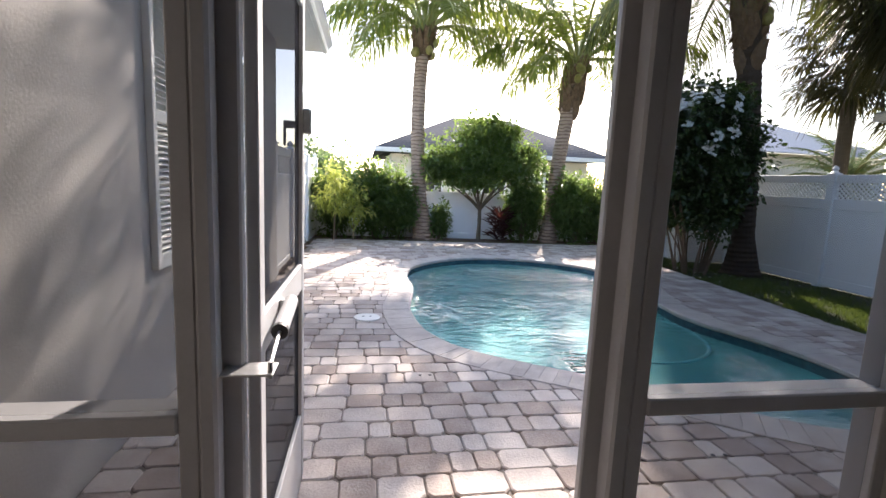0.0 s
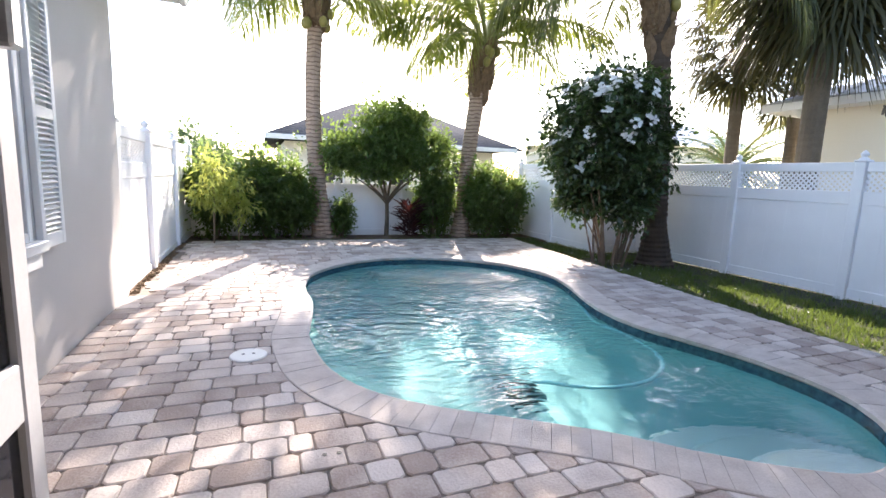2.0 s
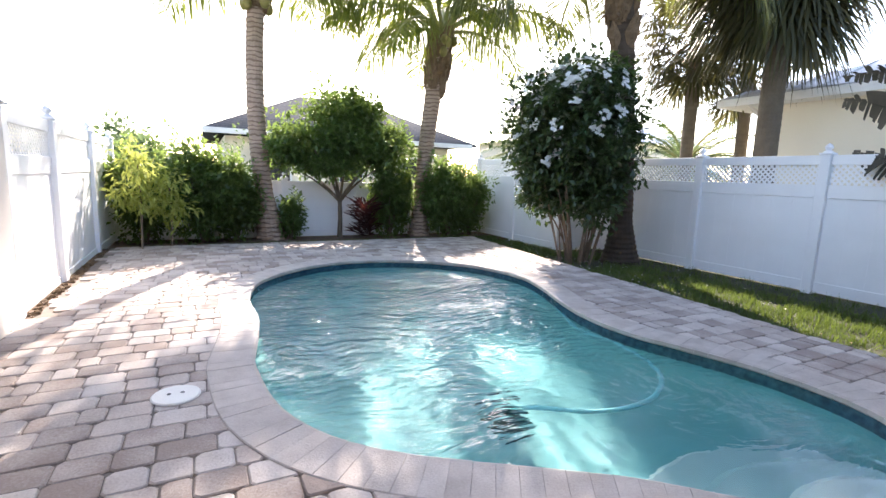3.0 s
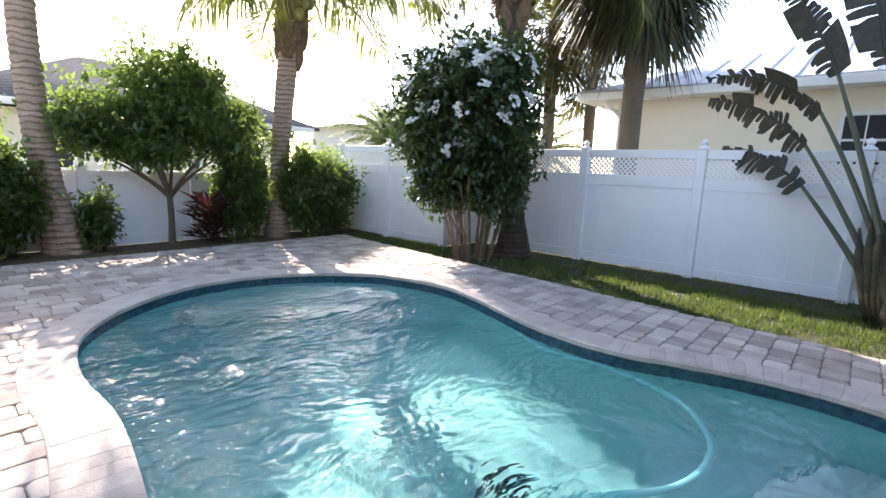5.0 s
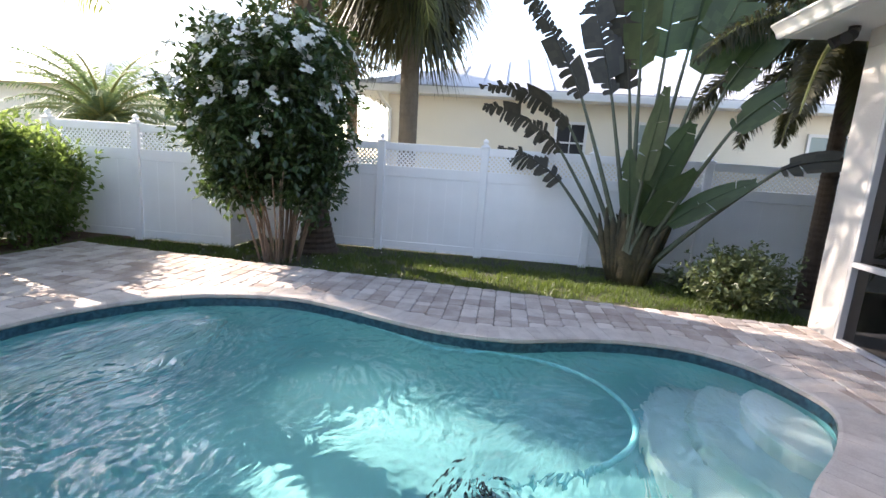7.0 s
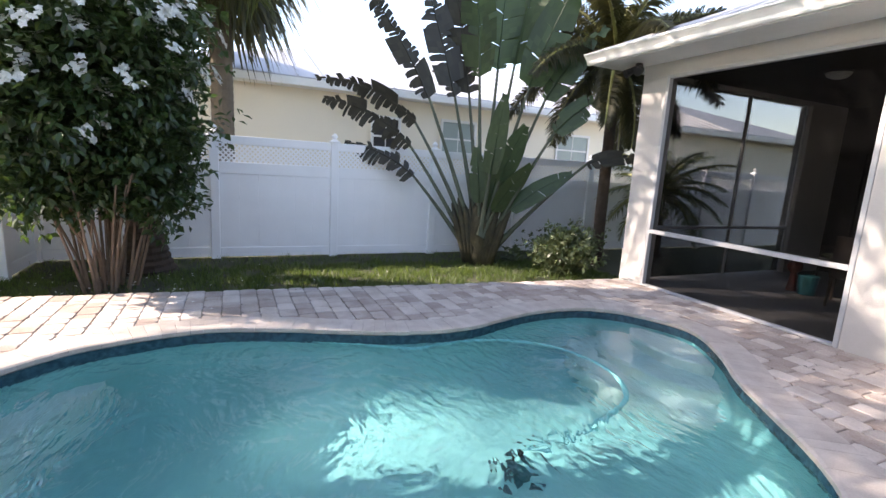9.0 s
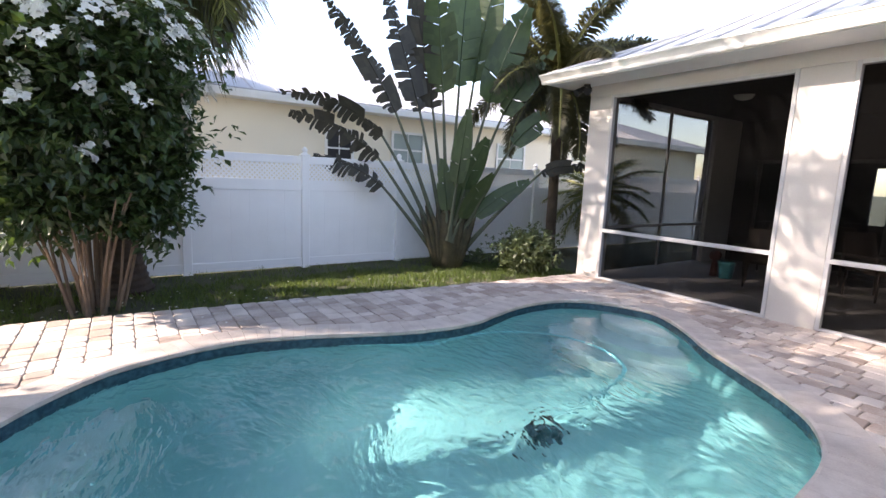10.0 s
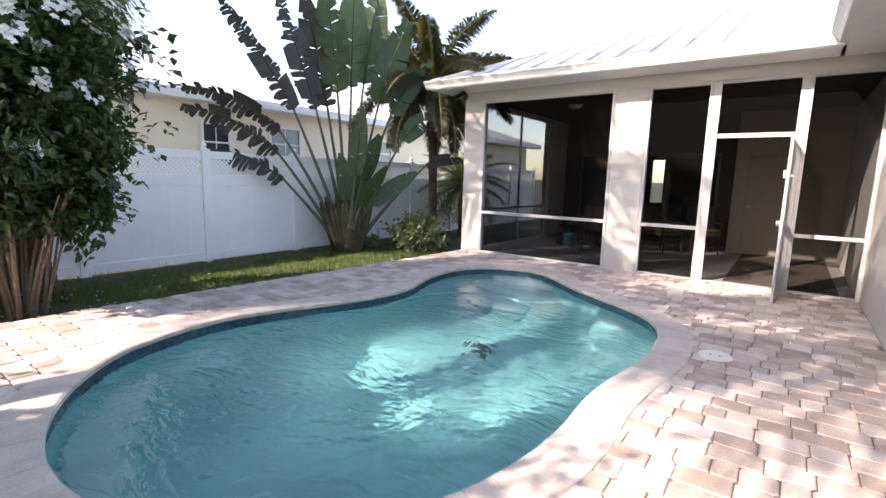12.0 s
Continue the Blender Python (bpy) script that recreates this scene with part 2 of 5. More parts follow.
TEAL = surface("teal plastic", (0.03, 0.16, 0.18), 0.5)
WATER = water_surface("pool water")


def tile_band():
    m, nt, bsdf = nodes_of("blue pool tile")
    n, l = nt.nodes, nt.links
    co = n.new("ShaderNodeTexCoord")
    br = n.new("ShaderNodeTexNoise")
    br.inputs["Scale"].default_value = 22
    ramp = n.new("ShaderNodeValToRGB")
    ramp.color_ramp.elements[0].position, ramp.color_ramp.elements[0].color = 0.35, (0.012, 0.045, 0.075, 1)
    ramp.color_ramp.elements[1].position, ramp.color_ramp.elements[1].color = 0.7, (0.035, 0.11, 0.15, 1)
    l.new(co.outputs["Object"], br.inputs["Vector"])
    l.new(br.outputs[0], ramp.inputs[0])
    l.new(ramp.outputs[0], bsdf.inputs["Base Color"])
    bsdf.inputs["Roughness"].default_value = 0.25
    return m


TILE = tile_band()


# ---- mesh building ----
class Build:
    """Gathers vertices and faces of one mesh."""

    def __init__(self):
        self.v, self.f = [], []

    def add(self, verts, faces):
        k = len(self.v)
        self.v += [tuple(p) for p in verts]
        self.f += [tuple(i + k for i in q) for q in faces]
        return self

    def box(self, x0, y0, z0, x1, y1, z1, c=0.0):
        a, b, d = (x1 - x0) / 2, (y1 - y0) / 2, (z1 - z0) / 2
        m = ((x0 + x1) / 2, (y0 + y1) / 2, (z0 + z1) / 2)
        if c <= 0:
            vs = [(m[0] + i * a, m[1] + j * b, m[2] + k * d) for i in (-1, 1) for j in (-1, 1) for k in (-1, 1)]
            return self.add(vs, [(0, 1, 3, 2), (4, 6, 7, 5), (0, 4, 5, 1), (2, 3, 7, 6), (0, 2, 6, 4), (1, 5, 7, 3)])
        c = min(c, a * 0.9, b * 0.9, d * 0.9)
        idx, vs, fs = {}, [], []
        for i in (-1, 1):
            for j in (-1, 1):
                for k in (-1, 1):
                    for t, p in enumerate(((a, b - c, d - c), (a - c, b, d - c), (a - c, b - c, d))):
                        idx[i, j, k, t] = len(vs)
                        vs.append((m[0] + i * p[0], m[1] + j * p[1], m[2] + k * p[2]))
        for s in (-1, 1):
            fs.append([idx[s, j, k, 0] for j, k in ((-1, -1), (1, -1), (1, 1), (-1, 1))])
            fs.append([idx[j, s, k, 1] for j, k in ((-1, -1), (1, -1), (1, 1), (-1, 1))])
            fs.append([idx[j, k, s, 2] for j, k in ((-1, -1), (1, -1), (1, 1), (-1, 1))])
            for u in (-1, 1):
                fs.append((idx[s, u, -1, 0], idx[s, u, 1, 0], idx[s, u, 1, 1], idx[s, u, -1, 1]))
                fs.append((idx[s, -1, u, 0], idx[s, 1, u, 0], idx[s, 1, u, 2], idx[s, -1, u, 2]))
                fs.append((idx[-1, s, u, 1], idx[1, s, u, 1], idx[1, s, u, 2], idx[-1, s, u, 2]))
        for i in (-1, 1):
            for j in (-1, 1):
                for k in (-1, 1):
                    fs.append((idx[i, j, k, 0], idx[i, j, k, 1], idx[i, j, k, 2]))
        return self.add(vs, fs)

    def tube(self, pts, radii, n=8, caps=True):
        pts = [Vector(p) for p in pts]
        if not hasattr(radii, "__len__"):
            radii = [radii] * len(pts)
        vs, fs = [], []
        side = None
        for i, p in enumerate(pts):
            d = (pts[min(i + 1, len(pts) - 1)] - pts[max(i - 1, 0)]).normalized()
            if side is None:
                side = d.orthogonal().normalized()
            side = (side - d * side.dot(d)).normalized()
            up = d.cross(side)
            for k in range(n):
                a = 2 * math.pi * k / n
                vs.append(p + (side * math.cos(a) + up * math.sin(a)) * radii[i])
        for i in range(len(pts) - 1):
            for k in range(n):
                fs.append((i * n + k, i * n + (k + 1) % n, (i + 1) * n + (k + 1) % n, (i + 1) * n + k))
        if caps:
            fs.append(tuple(reversed(range(n))))
            fs.append(tuple((len(pts) - 1) * n + k for k in range(n)))
        return self.add(vs, fs)

    def blob(self, c, r, rings=6, n=8, rnd=None, rough=0.0):
        vs = [(c[0], c[1], c[2] - r[2])]
        for i in range(1, rings):
            a = math.pi * i / rings - math.pi / 2
            for k in range(n):
                b = 2 * math.pi * k / n
                s = 1 + (rnd.uniform(-rough, rough) if rnd else 0)
                vs.append((c[0] + r[0] * s * math.cos(a) * math.cos(b), c[1] + r[1] * s * math.cos(a) * math.sin(b), c[2] + r[2] * s * math.sin(a)))
        vs.append((c[0], c[1], c[2] + r[2]))
        fs = [(0, 1 + (k + 1) % n, 1 + k) for k in range(n)]
        for i in range(rings - 2):
            for k in range(n):
                fs.append((1 + i * n + k, 1 + i * n + (k + 1) % n, 1 + (i + 1) * n + (k + 1) % n, 1 + (i + 1) * n + k))
        t = len(vs) - 1
        fs += [(t, 1 + (rings - 2) * n + k, 1 + (rings - 2) * n + (k + 1) % n) for k in range(n)]
        return self.add(vs, fs)

    def prism(self, poly, z0, z1, bevel=0.0):
        n = len(poly)
        cx, cy = sum(p[0] for p in poly) / n, sum(p[1] for p in poly) / n
        vs = [(x, y, z0) for x, y in poly] + [(x, y, z1 - bevel) for x, y in poly]
        fs = [tuple(reversed(range(n)))]
        fs += [(k, (k + 1) % n, n + (k + 1) % n, n + k) for k in range(n)]
        if bevel > 0:
            for x, y in poly:
                dx, dy = cx - x, cy - y
                ln = max(1e-6, math.hypot(dx, dy))
                vs.append((x + dx / ln * bevel * 1.2, y + dy / ln * bevel * 1.2, z1))
            fs += [(n + k, n + (k + 1) % n, 2 * n + (k + 1) % n, 2 * n + k) for k in range(n)]
            fs.append(tuple(2 * n + k for k in range(n)))
        else:
            fs.append(tuple(n + k for k in range(n)))
        return self.add(vs, fs)

    def leaf(self, p, d, up, length, width, fold=0.15):
        """A folded leaf of four triangles at p, pointing along d."""
        s = d.cross(up)
        s = s.normalized() if s.length > 1e-4 else d.orthogonal().normalized()
        nn = s.cross(d)
        m = p + d * (length * 0.5)
        return self.add([p, m + s * width / 2 + nn * fold * width, p + d * length - nn * 0.1 * length, m - s * width / 2 + nn * fold * width], [(0, 1, 2), (0, 2, 3)])


def mesh_of(b, name, material, smooth=False, fix=True):
    me = bpy.data.meshes.new(name)
    me.from_pydata(b.v, [], b.f)
    if fix:
        bm = bmesh.new()
        bm.from_mesh(me)
        bmesh.ops.recalc_face_normals(bm, faces=bm.faces)
        bm.to_mesh(me)
        bm.free()
    me.materials.append(material)
    if smooth:
        me.polygons.foreach_set("use_smooth", [True] * len(me.polygons))
    me.update()
    return me


def part(name, b, material, parent=None, label="", smooth=False, fix=True, kind=""):
    ob = new(name, mesh_of(b, name, material, smooth, fix))
    if parent is not None:
        ob.parent = parent
    return tagged(ob, label, kind=kind)


def thing(name, at, label, category, group="", kind=""):
    ob = new(name)
    ob.empty_display_size = 0.1
    ob.matrix_world = at if isinstance(at, Matrix) else Matrix.Translation(at)
    return tagged(ob, label, category, group, kind)


def solid(name, b, material, label, category, kind="structure", smooth=False):
    return tagged(part(name, b, material, None, "", smooth), label, category, kind=kind)


# ---- pool outline and ground ----
POOL = [(0.71, 5.0), (0.70, 5.3), (0.75, 5.65), (0.80, 6.0), (0.83, 6.4), (0.81, 6.9), (0.87, 7.4), (1.02, 7.85), (1.38, 8.32), (1.92, 8.70), (2.5, 8.84), (3.1, 8.74),
        (3.65, 8.45), (4.08, 8.02), (4.28, 7.5), (4.34, 7.0), (4.2, 6.42), (3.99, 5.85), (3.85, 5.35), (3.83, 4.8), (3.97, 4.35), (4.09, 3.92), (4.13, 3.5),
        (4.06, 3.1), (3.8, 2.75), (3.43, 2.56), (3.12, 2.52), (2.8, 2.67), (2.45, 2.93), (2.13, 3.22), (1.72, 3.5), (1.3, 3.78), (1.0, 4.06), (0.82, 4.38), (0.74, 4.68)]


def smooth_loop(pts, per=4):
    out, n = [], len(pts)
    for i in range(n):
        p0, p1, p2, p3 = (Vector(pts[(i + k - 1) % n]) for k in range(4))
        for j in range(per):
            t = j / per
            out.append(0.5 * (2 * p1 + (p2 - p0) * t + (2 * p0 - 5 * p1 + 4 * p2 - p3) * t * t + (3 * p1 - p0 - 3 * p2 + p3) * t ** 3))
    return out


LOOP = smooth_loop(POOL)
NL = len(LOOP)
LOOP_N = []
for i in range(NL):
    d = (LOOP[(i + 2) % NL] - LOOP[i - 2]).normalized()
    LOOP_N.append(Vector((-d.y, d.x)))
if sum(LOOP[i].x * LOOP[(i + 1) % NL].y - LOOP[(i + 1) % NL].x * LOOP[i].y for i in range(NL)) > 0:
    LOOP_N = [-q for q in LOOP_N]


def ring(off):
    return [LOOP[i] + LOOP_N[i] * off for i in range(NL)]


def inside(p, loop):
    hit = False
    for i in range(len(loop)):
        a, b = loop[i - 1], loop[i]
        if (a[1] > p[1]) != (b[1] > p[1]) and p[0] < (b[0] - a[0]) * (p[1] - a[1]) / (b[1] - a[1]) + a[0]:
            hit = not hit
    return hit


COPE_W = 0.26
COPE_OUT = ring(COPE_W)
PATIO = (-0.93, 1.46, 5.17, 10.98)


def edge_x(y):
    """The patio's edge along the lawn, which widens towards the back."""
    return 5.17 + 0.075 * (y - 1.46)



GROUND_Z, WATER_Z, FLOOR_Z = -0.10, -0.11, -1.15
MID = Vector((2.4, 5.9))


def holed(rings):
    """Sheets between following closed rings of (x, y, z)."""
    b, n = Build(), len(rings[0])
    for r in rings:
        b.v += [tuple(p) for p in r]
    for k in range(len(rings) - 1):
        b.f += [(k * n + i, k * n + (i + 1) % n, (k + 1) * n + (i + 1) % n, (k + 1) * n + i) for i in range(n)]
    return b


def to_rect(p, rect, z):
    d = Vector((p[0], p[1])) - MID
    ts = []
    for c, lo, hi in ((0, rect[0], rect[2]), (1, rect[1], rect[3])):
        if abs(d[c]) > 1e-6:
            ts.append(((hi if d[c] > 0 else lo) - MID[c]) / d[c])
    q = MID + d * min(ts)
    return (q.x, q.y, z)


in_ring = [(p.x, p.y, GROUND_Z) for p in ring(0.12)]
out_rings = [[(MID.x + (p.x - MID.x) / (p - MID).length * r, MID.y + (p.y - MID.y) / (p - MID).length * r, GROUND_Z) for p in LOOP] for r in (6.0, 14.0, 60.0, 400.0, 3000.0)]
solid("ground", holed([in_ring] + out_rings), SOIL, "green lawn and soil that reach the horizon", "ground")
corner_fix = {}
rect_ring = [to_rect(p, PATIO, -0.013) for p in LOOP]
for cx in (PATIO[0], PATIO[2]):
    for cy in (PATIO[1], PATIO[3]):
        k = min(range(NL), key=lambda i: (rect_ring[i][0] - cx) ** 2 + (rect_ring[i][1] - cy) ** 2)
        rect_ring[k] = (cx, cy, -0.013)
rect_ring = [(edge_x(y) if abs(x - PATIO[2]) < 0.002 else x, y, z) for x, y, z in rect_ring]
bed = holed([[(p.x, p.y, -0.14) for p in ring(0.03)], [(p.x, p.y, -0.013) for p in ring(0.03)], rect_ring, [(x, y, -0.14) for x, y, z in rect_ring]])
patio = solid("patio_pavement", bed, SAND, "bed of dark joint sand under the patio pavers", "pavement")
b = Build().box(-1.0, 10.99, -0.14, 6.9, 12.25, -0.06, 0.02)
solid("planting_bed", b, MULCH, "dark bark mulch along the back fence", "ground")
b = Build().box(-0.99, 7.0, -0.14, -0.86, 10.98, -0.012, 0.01)
solid("mulch_strip", b, MULCH, "strip of brown mulch beside the white fence", "ground")

# ---- swimming pool ----
pool = thing("swimming_pool", (0, 0, 0), "freeform kidney shaped swimming pool with aqua plaster", "swimming pool", kind="structure")
inner = ring(-0.02)
floor_loop = ring(-0.45)
b = holed([[(p.x, p.y, WATER_Z - 0.03) for p in inner], [(p.x, p.y, -0.75) for p in ring(-0.04)], [(p.x, p.y, -0.97) for p in ring(-0.18)], [(p.x, p.y, FLOOR_Z) for p in floor_loop]])
k = len(b.v)
b.v.append((MID.x, MID.y, FLOOR_Z - 0.2))
b.f += [(k - NL + i, k - NL + (i + 1) % NL, k) for i in range(NL)]
part("basin", b, PLASTER, pool, smooth=True)
b = holed([[(p.x, p.y, -0.02) for p in inner], [(p.x, p.y, WATER_Z - 0.06) for p in ring(-0.022)]])
part("tile_band", b, TILE, pool, "dark blue waterline tiles", smooth=True)


def pool_step(a, bb, top, mat, c=(3.15, 2.8), y0=2.5):
    poly = []
    for i in range(40):
        t = 2 * math.pi * i / 40
        p = Vector((c[0] + a * math.cos(t), y0 + bb * math.sin(t)))
        q = Vector((c[0], c[1]))
        if not inside(p, inner):
            lo, hi = 0.0, 1.0
            for _ in range(14):
                m = (lo + hi) / 2
                lo, hi = (m, hi) if inside(q + (p - q) * m, inner) else (lo, m)
            p = q + (p - q) * lo
        poly.append((p.x, p.y))
    part("step", Build().prism(poly, FLOOR_Z - 0.02, top, 0.03), mat, pool, "rounded pale plaster step")


pool_step(0.64, 0.54, -0.24, STEPPLASTER)
pool_step(0.96, 0.90, -0.52, STEPDEPTH)
pool_step(1.26, 1.24, -0.78, STEPDEPTH)
bench = [(4.16, 7.75), (3.85, 7.85), (3.45, 8.05), (3.15, 8.30), (2.6, 8.50), (2.1, 8.52)]
edge = [(p.x, p.y) for p in ring(-0.03) if p.y > 7.8 and p.x > 2.0]
edge.sort(key=lambda p: p[0])
part("bench", Build().prism(bench[::-1] + edge[::-1], FLOOR_Z, -0.55, 0.02), STEPDEPTH, pool, "submerged plaster bench")
wb = Build()
wb.add([(p.x, p.y, WATER_Z) for p in ring(-0.004)] + [(MID.x, MID.y, WATER_Z)], [(i, (i + 1) % NL, NL) for i in range(NL)])
water = tagged(part("water", wb, WATER, None, fix=False), "clear teal rippling pool water", "water", kind="structure")
if water.data.polygons[0].normal.z < 0:
    water.data.flip_normals()
water.visible_shadow = False

# cleaner and its hose
cl = thing("pool_cleaner", (2.62, 4.93, FLOOR_Z - 0.165), "dark teal pool cleaner on the pool floor", "pool cleaner")
b = Build().blob((0, 0, 0.14), (0.15, 0.12, 0.10), 7, 14)
part("body", b, NAVY, cl, smooth=True)
for sx in (-1, 1):
    part("wheel", Build().tube([(sx * 0.09, -0.13, 0.06), (sx * 0.09, 0.13, 0.06)], 0.06, 14), NAVY, cl)
part("hose_collar", Build().tube([(0, 0, 0.2), (0.03, -0.02, 0.36)], 0.035, 10), BLACK, cl)
hp = [(4.12, 6.2, -0.15), (3.92, 5.75, -0.17), (3.74, 5.35, -0.18), (3.76, 4.9, -0.15), (3.66, 4.42, -0.15), (3.46, 4.14, -0.15), (3.17, 3.97, -0.15), (2.88, 3.93, -0.15), (2.6, 4.0, -0.16), (2.36, 4.2, -0.2), (2.36, 4.5, -0.5), (2.63, 4.9, -0.98)]
sm = []
for i in range(len(hp) - 1):
    p0, p1, p2, p3 = (Vector(hp[max(0, min(len(hp) - 1, i + j - 1))]) for j in range(4))
    for j in range(6):
        t = j / 6
        sm.append(0.5 * (2 * p1 + (p2 - p0) * t + (2 * p0 - 5 * p1 + 4 * p2 - p3) * t * t + (3 * p1 - p0 - 3 * p2 + p3) * t ** 3))
tagged(part("pool_hose", Build().tube(sm, 0.022, 10), HOSE, None, smooth=True), "pale aqua hose floating under the water surface", "hose")

lid = thing("skimmer_lid", (0.28, 4.915, 0.002), "round white plastic skimmer lid set in the pavers", "lid")
part("disc", Build().tube([(0, 0, 0), (0, 0, 0.006), (0, 0, 0.012)], [0.13, 0.13, 0.122], 28), LIDWHITE, lid)
for sx in (-1, 1):
    part("finger_hole", Build().tube([(sx * 0.035, 0.01, 0.0125), (sx * 0.035, 0.01, 0.0135)], 0.012, 12), BLACK, lid)


# ---- screened porch ----
WALL_Y, TOP, SOFFIT = 1.52, 2.88, 3.05
T = 0.2
b = Build()
b.box(4.79, WALL_Y - T, -0.1, 5.2, WALL_Y, TOP, 0.008)
solid("wall_column_corner", b, STUCCO, "pale stucco corner column of the porch", "column")
solid("wall_column_middle", Build().box(1.83, WALL_Y - T, -0.1, 2.33, WALL_Y, TOP, 0.008), STUCCO, "pale stucco column between two screens", "column")
solid("wall_beam_front", Build().box(-0.93, WALL_Y - T, TOP, 5.2, WALL_Y, SOFFIT + 0.1, 0.004), STUCCO, "pale stucco beam above the porch screens", "wall")
solid("wall_side_beam", Build().box(5.0, -3.4, TOP, 5.2, WALL_Y - T, SOFFIT + 0.1), STUCCO, "pale stucco beam over the side screen", "wall")
solid("wall_side", Build().box(5.0, -3.4, -0.1, 5.2, -2.17, TOP, 0.005), STUCCO, "pale stucco side wall of the porch", "wall")
solid("floor", Build().box(-0.93, -3.2, -0.12, 5.2, WALL_Y - 0.06, -0.005), CONCRETE, "pale smooth concrete porch floor, its colour darkened to dim the porch", "floor")
solid("ceiling", Build().box(-0.93, -3.4, 2.95, 5.0, WALL_Y - T, 3.03), STUCCO_SHADE, "porch ceiling with its shade put into the colour", "ceiling")
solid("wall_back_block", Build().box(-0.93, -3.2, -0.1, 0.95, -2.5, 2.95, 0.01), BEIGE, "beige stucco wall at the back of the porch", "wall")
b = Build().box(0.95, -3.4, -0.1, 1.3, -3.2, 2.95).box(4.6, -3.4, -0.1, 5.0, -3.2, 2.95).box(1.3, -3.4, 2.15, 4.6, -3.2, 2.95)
solid("wall_back", b, STUCCO_SHADE, "beige stucco house wall, darkened for shade, round the sliding doors", "wall")
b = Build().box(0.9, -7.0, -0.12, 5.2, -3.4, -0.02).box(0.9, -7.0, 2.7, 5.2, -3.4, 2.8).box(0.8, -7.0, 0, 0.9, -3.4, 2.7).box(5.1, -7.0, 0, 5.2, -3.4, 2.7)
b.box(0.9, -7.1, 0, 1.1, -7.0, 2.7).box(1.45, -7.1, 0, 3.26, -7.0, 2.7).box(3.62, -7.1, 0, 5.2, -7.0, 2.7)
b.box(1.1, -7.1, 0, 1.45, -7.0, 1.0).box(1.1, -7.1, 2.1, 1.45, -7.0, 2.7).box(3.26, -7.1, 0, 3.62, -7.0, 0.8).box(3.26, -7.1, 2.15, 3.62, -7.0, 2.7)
solid("wall_room", b, DARKROOM, "room behind the sliding doors, its shade put into near black walls", "room")
sd = thing("door_2", (0, 0, 0), "dark grey framed sliding glass doors to a dark room", "sliding door", kind="structure")
for i in range(3):
    x0, y = 1.3 + 1.1 * i, -3.3 + 0.04 * (i % 2)
    fr = Build()
    fr.box(x0, y, 0.0, x0 + 0.06, y + 0.035, 2.15, 0.004).box(x0 + 1.04, y, 0.0, x0 + 1.1, y + 0.035, 2.15, 0.004)
    fr.box(x0 + 0.06, y, 0.0, x0 + 1.04, y + 0.035, 0.08, 0.004).box(x0 + 0.06, y, 2.08, x0 + 1.04, y + 0.035, 2.15, 0.004)
    p = part("door_frame", fr, DARKGREY, sd)
    part("pane", Build().box(x0 + 0.06, y + 0.014, 0.08, x0 + 1.04, y + 0.02, 2.08), GLASS, p)


def screen_bay(name, x0, x1, rail, header, label, y=WALL_Y - 0.085, d=0.09):
    """A white aluminium frame with insect screen between two uprights."""
    w = 0.045
    s = thing(name, (0, 0, 0), label, "screen panel", kind="structure")
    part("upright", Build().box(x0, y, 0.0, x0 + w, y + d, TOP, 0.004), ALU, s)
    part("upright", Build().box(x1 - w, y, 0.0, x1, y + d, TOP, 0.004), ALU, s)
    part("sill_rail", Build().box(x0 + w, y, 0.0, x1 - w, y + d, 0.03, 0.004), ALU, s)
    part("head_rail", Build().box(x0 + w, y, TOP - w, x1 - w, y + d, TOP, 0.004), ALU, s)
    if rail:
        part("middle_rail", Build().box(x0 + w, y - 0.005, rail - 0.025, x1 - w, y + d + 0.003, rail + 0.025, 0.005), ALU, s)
        part("screen", Build().box(x0 + w, y + 0.024, 0.03, x1 - w, y + 0.026, rail - 0.025), SCREEN, s, "dark insect screen")
        part("screen", Build().box(x0 + w, y + 0.024, rail + 0.025, x1 - w, y + 0.026, TOP - w), SCREEN, s, "dark insect screen")
    if header:
        part("header", Build().box(x0 + w, y, header, x1 - w, y + d, header + 0.05, 0.004), ALU, s)
        part("screen", Build().box(x0 + w, y + 0.024, header + 0.05, x1 - w, y + 0.026, TOP - w), SCREEN, s, "dark insect screen")
    return s


screen_bay("window_1", 2.33, 4.79, 0.785, 0, "large insect screen in a white frame with one low rail")
screen_bay("window_2", 0.96, 1.83, 0.785, 0, "narrow insect screen beside the porch door")
screen_bay("window_3", -0.93, -0.127, 0.785, 0, "insect screen between the porch door and the house wall")
dw = thing("window_4", (0, 0, 0), "white door frame with a screened transom above", "door frame", kind="structure")
yy = WALL_Y - 0.10
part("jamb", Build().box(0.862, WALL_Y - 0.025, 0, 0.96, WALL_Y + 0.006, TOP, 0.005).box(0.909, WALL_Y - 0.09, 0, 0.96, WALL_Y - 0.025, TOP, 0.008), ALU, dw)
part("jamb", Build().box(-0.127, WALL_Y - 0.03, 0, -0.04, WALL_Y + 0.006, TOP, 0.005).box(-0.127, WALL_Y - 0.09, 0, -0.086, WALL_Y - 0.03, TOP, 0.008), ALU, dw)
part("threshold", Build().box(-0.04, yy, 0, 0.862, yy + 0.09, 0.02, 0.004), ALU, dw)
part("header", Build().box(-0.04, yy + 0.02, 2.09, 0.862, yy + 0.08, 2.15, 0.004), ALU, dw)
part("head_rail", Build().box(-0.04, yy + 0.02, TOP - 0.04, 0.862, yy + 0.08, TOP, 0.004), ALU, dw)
part("screen", Build().box(-0.04, yy + 0.045, 2.15, 0.862, yy + 0.047, TOP - 0.04), SCREEN, dw, "dark insect screen")
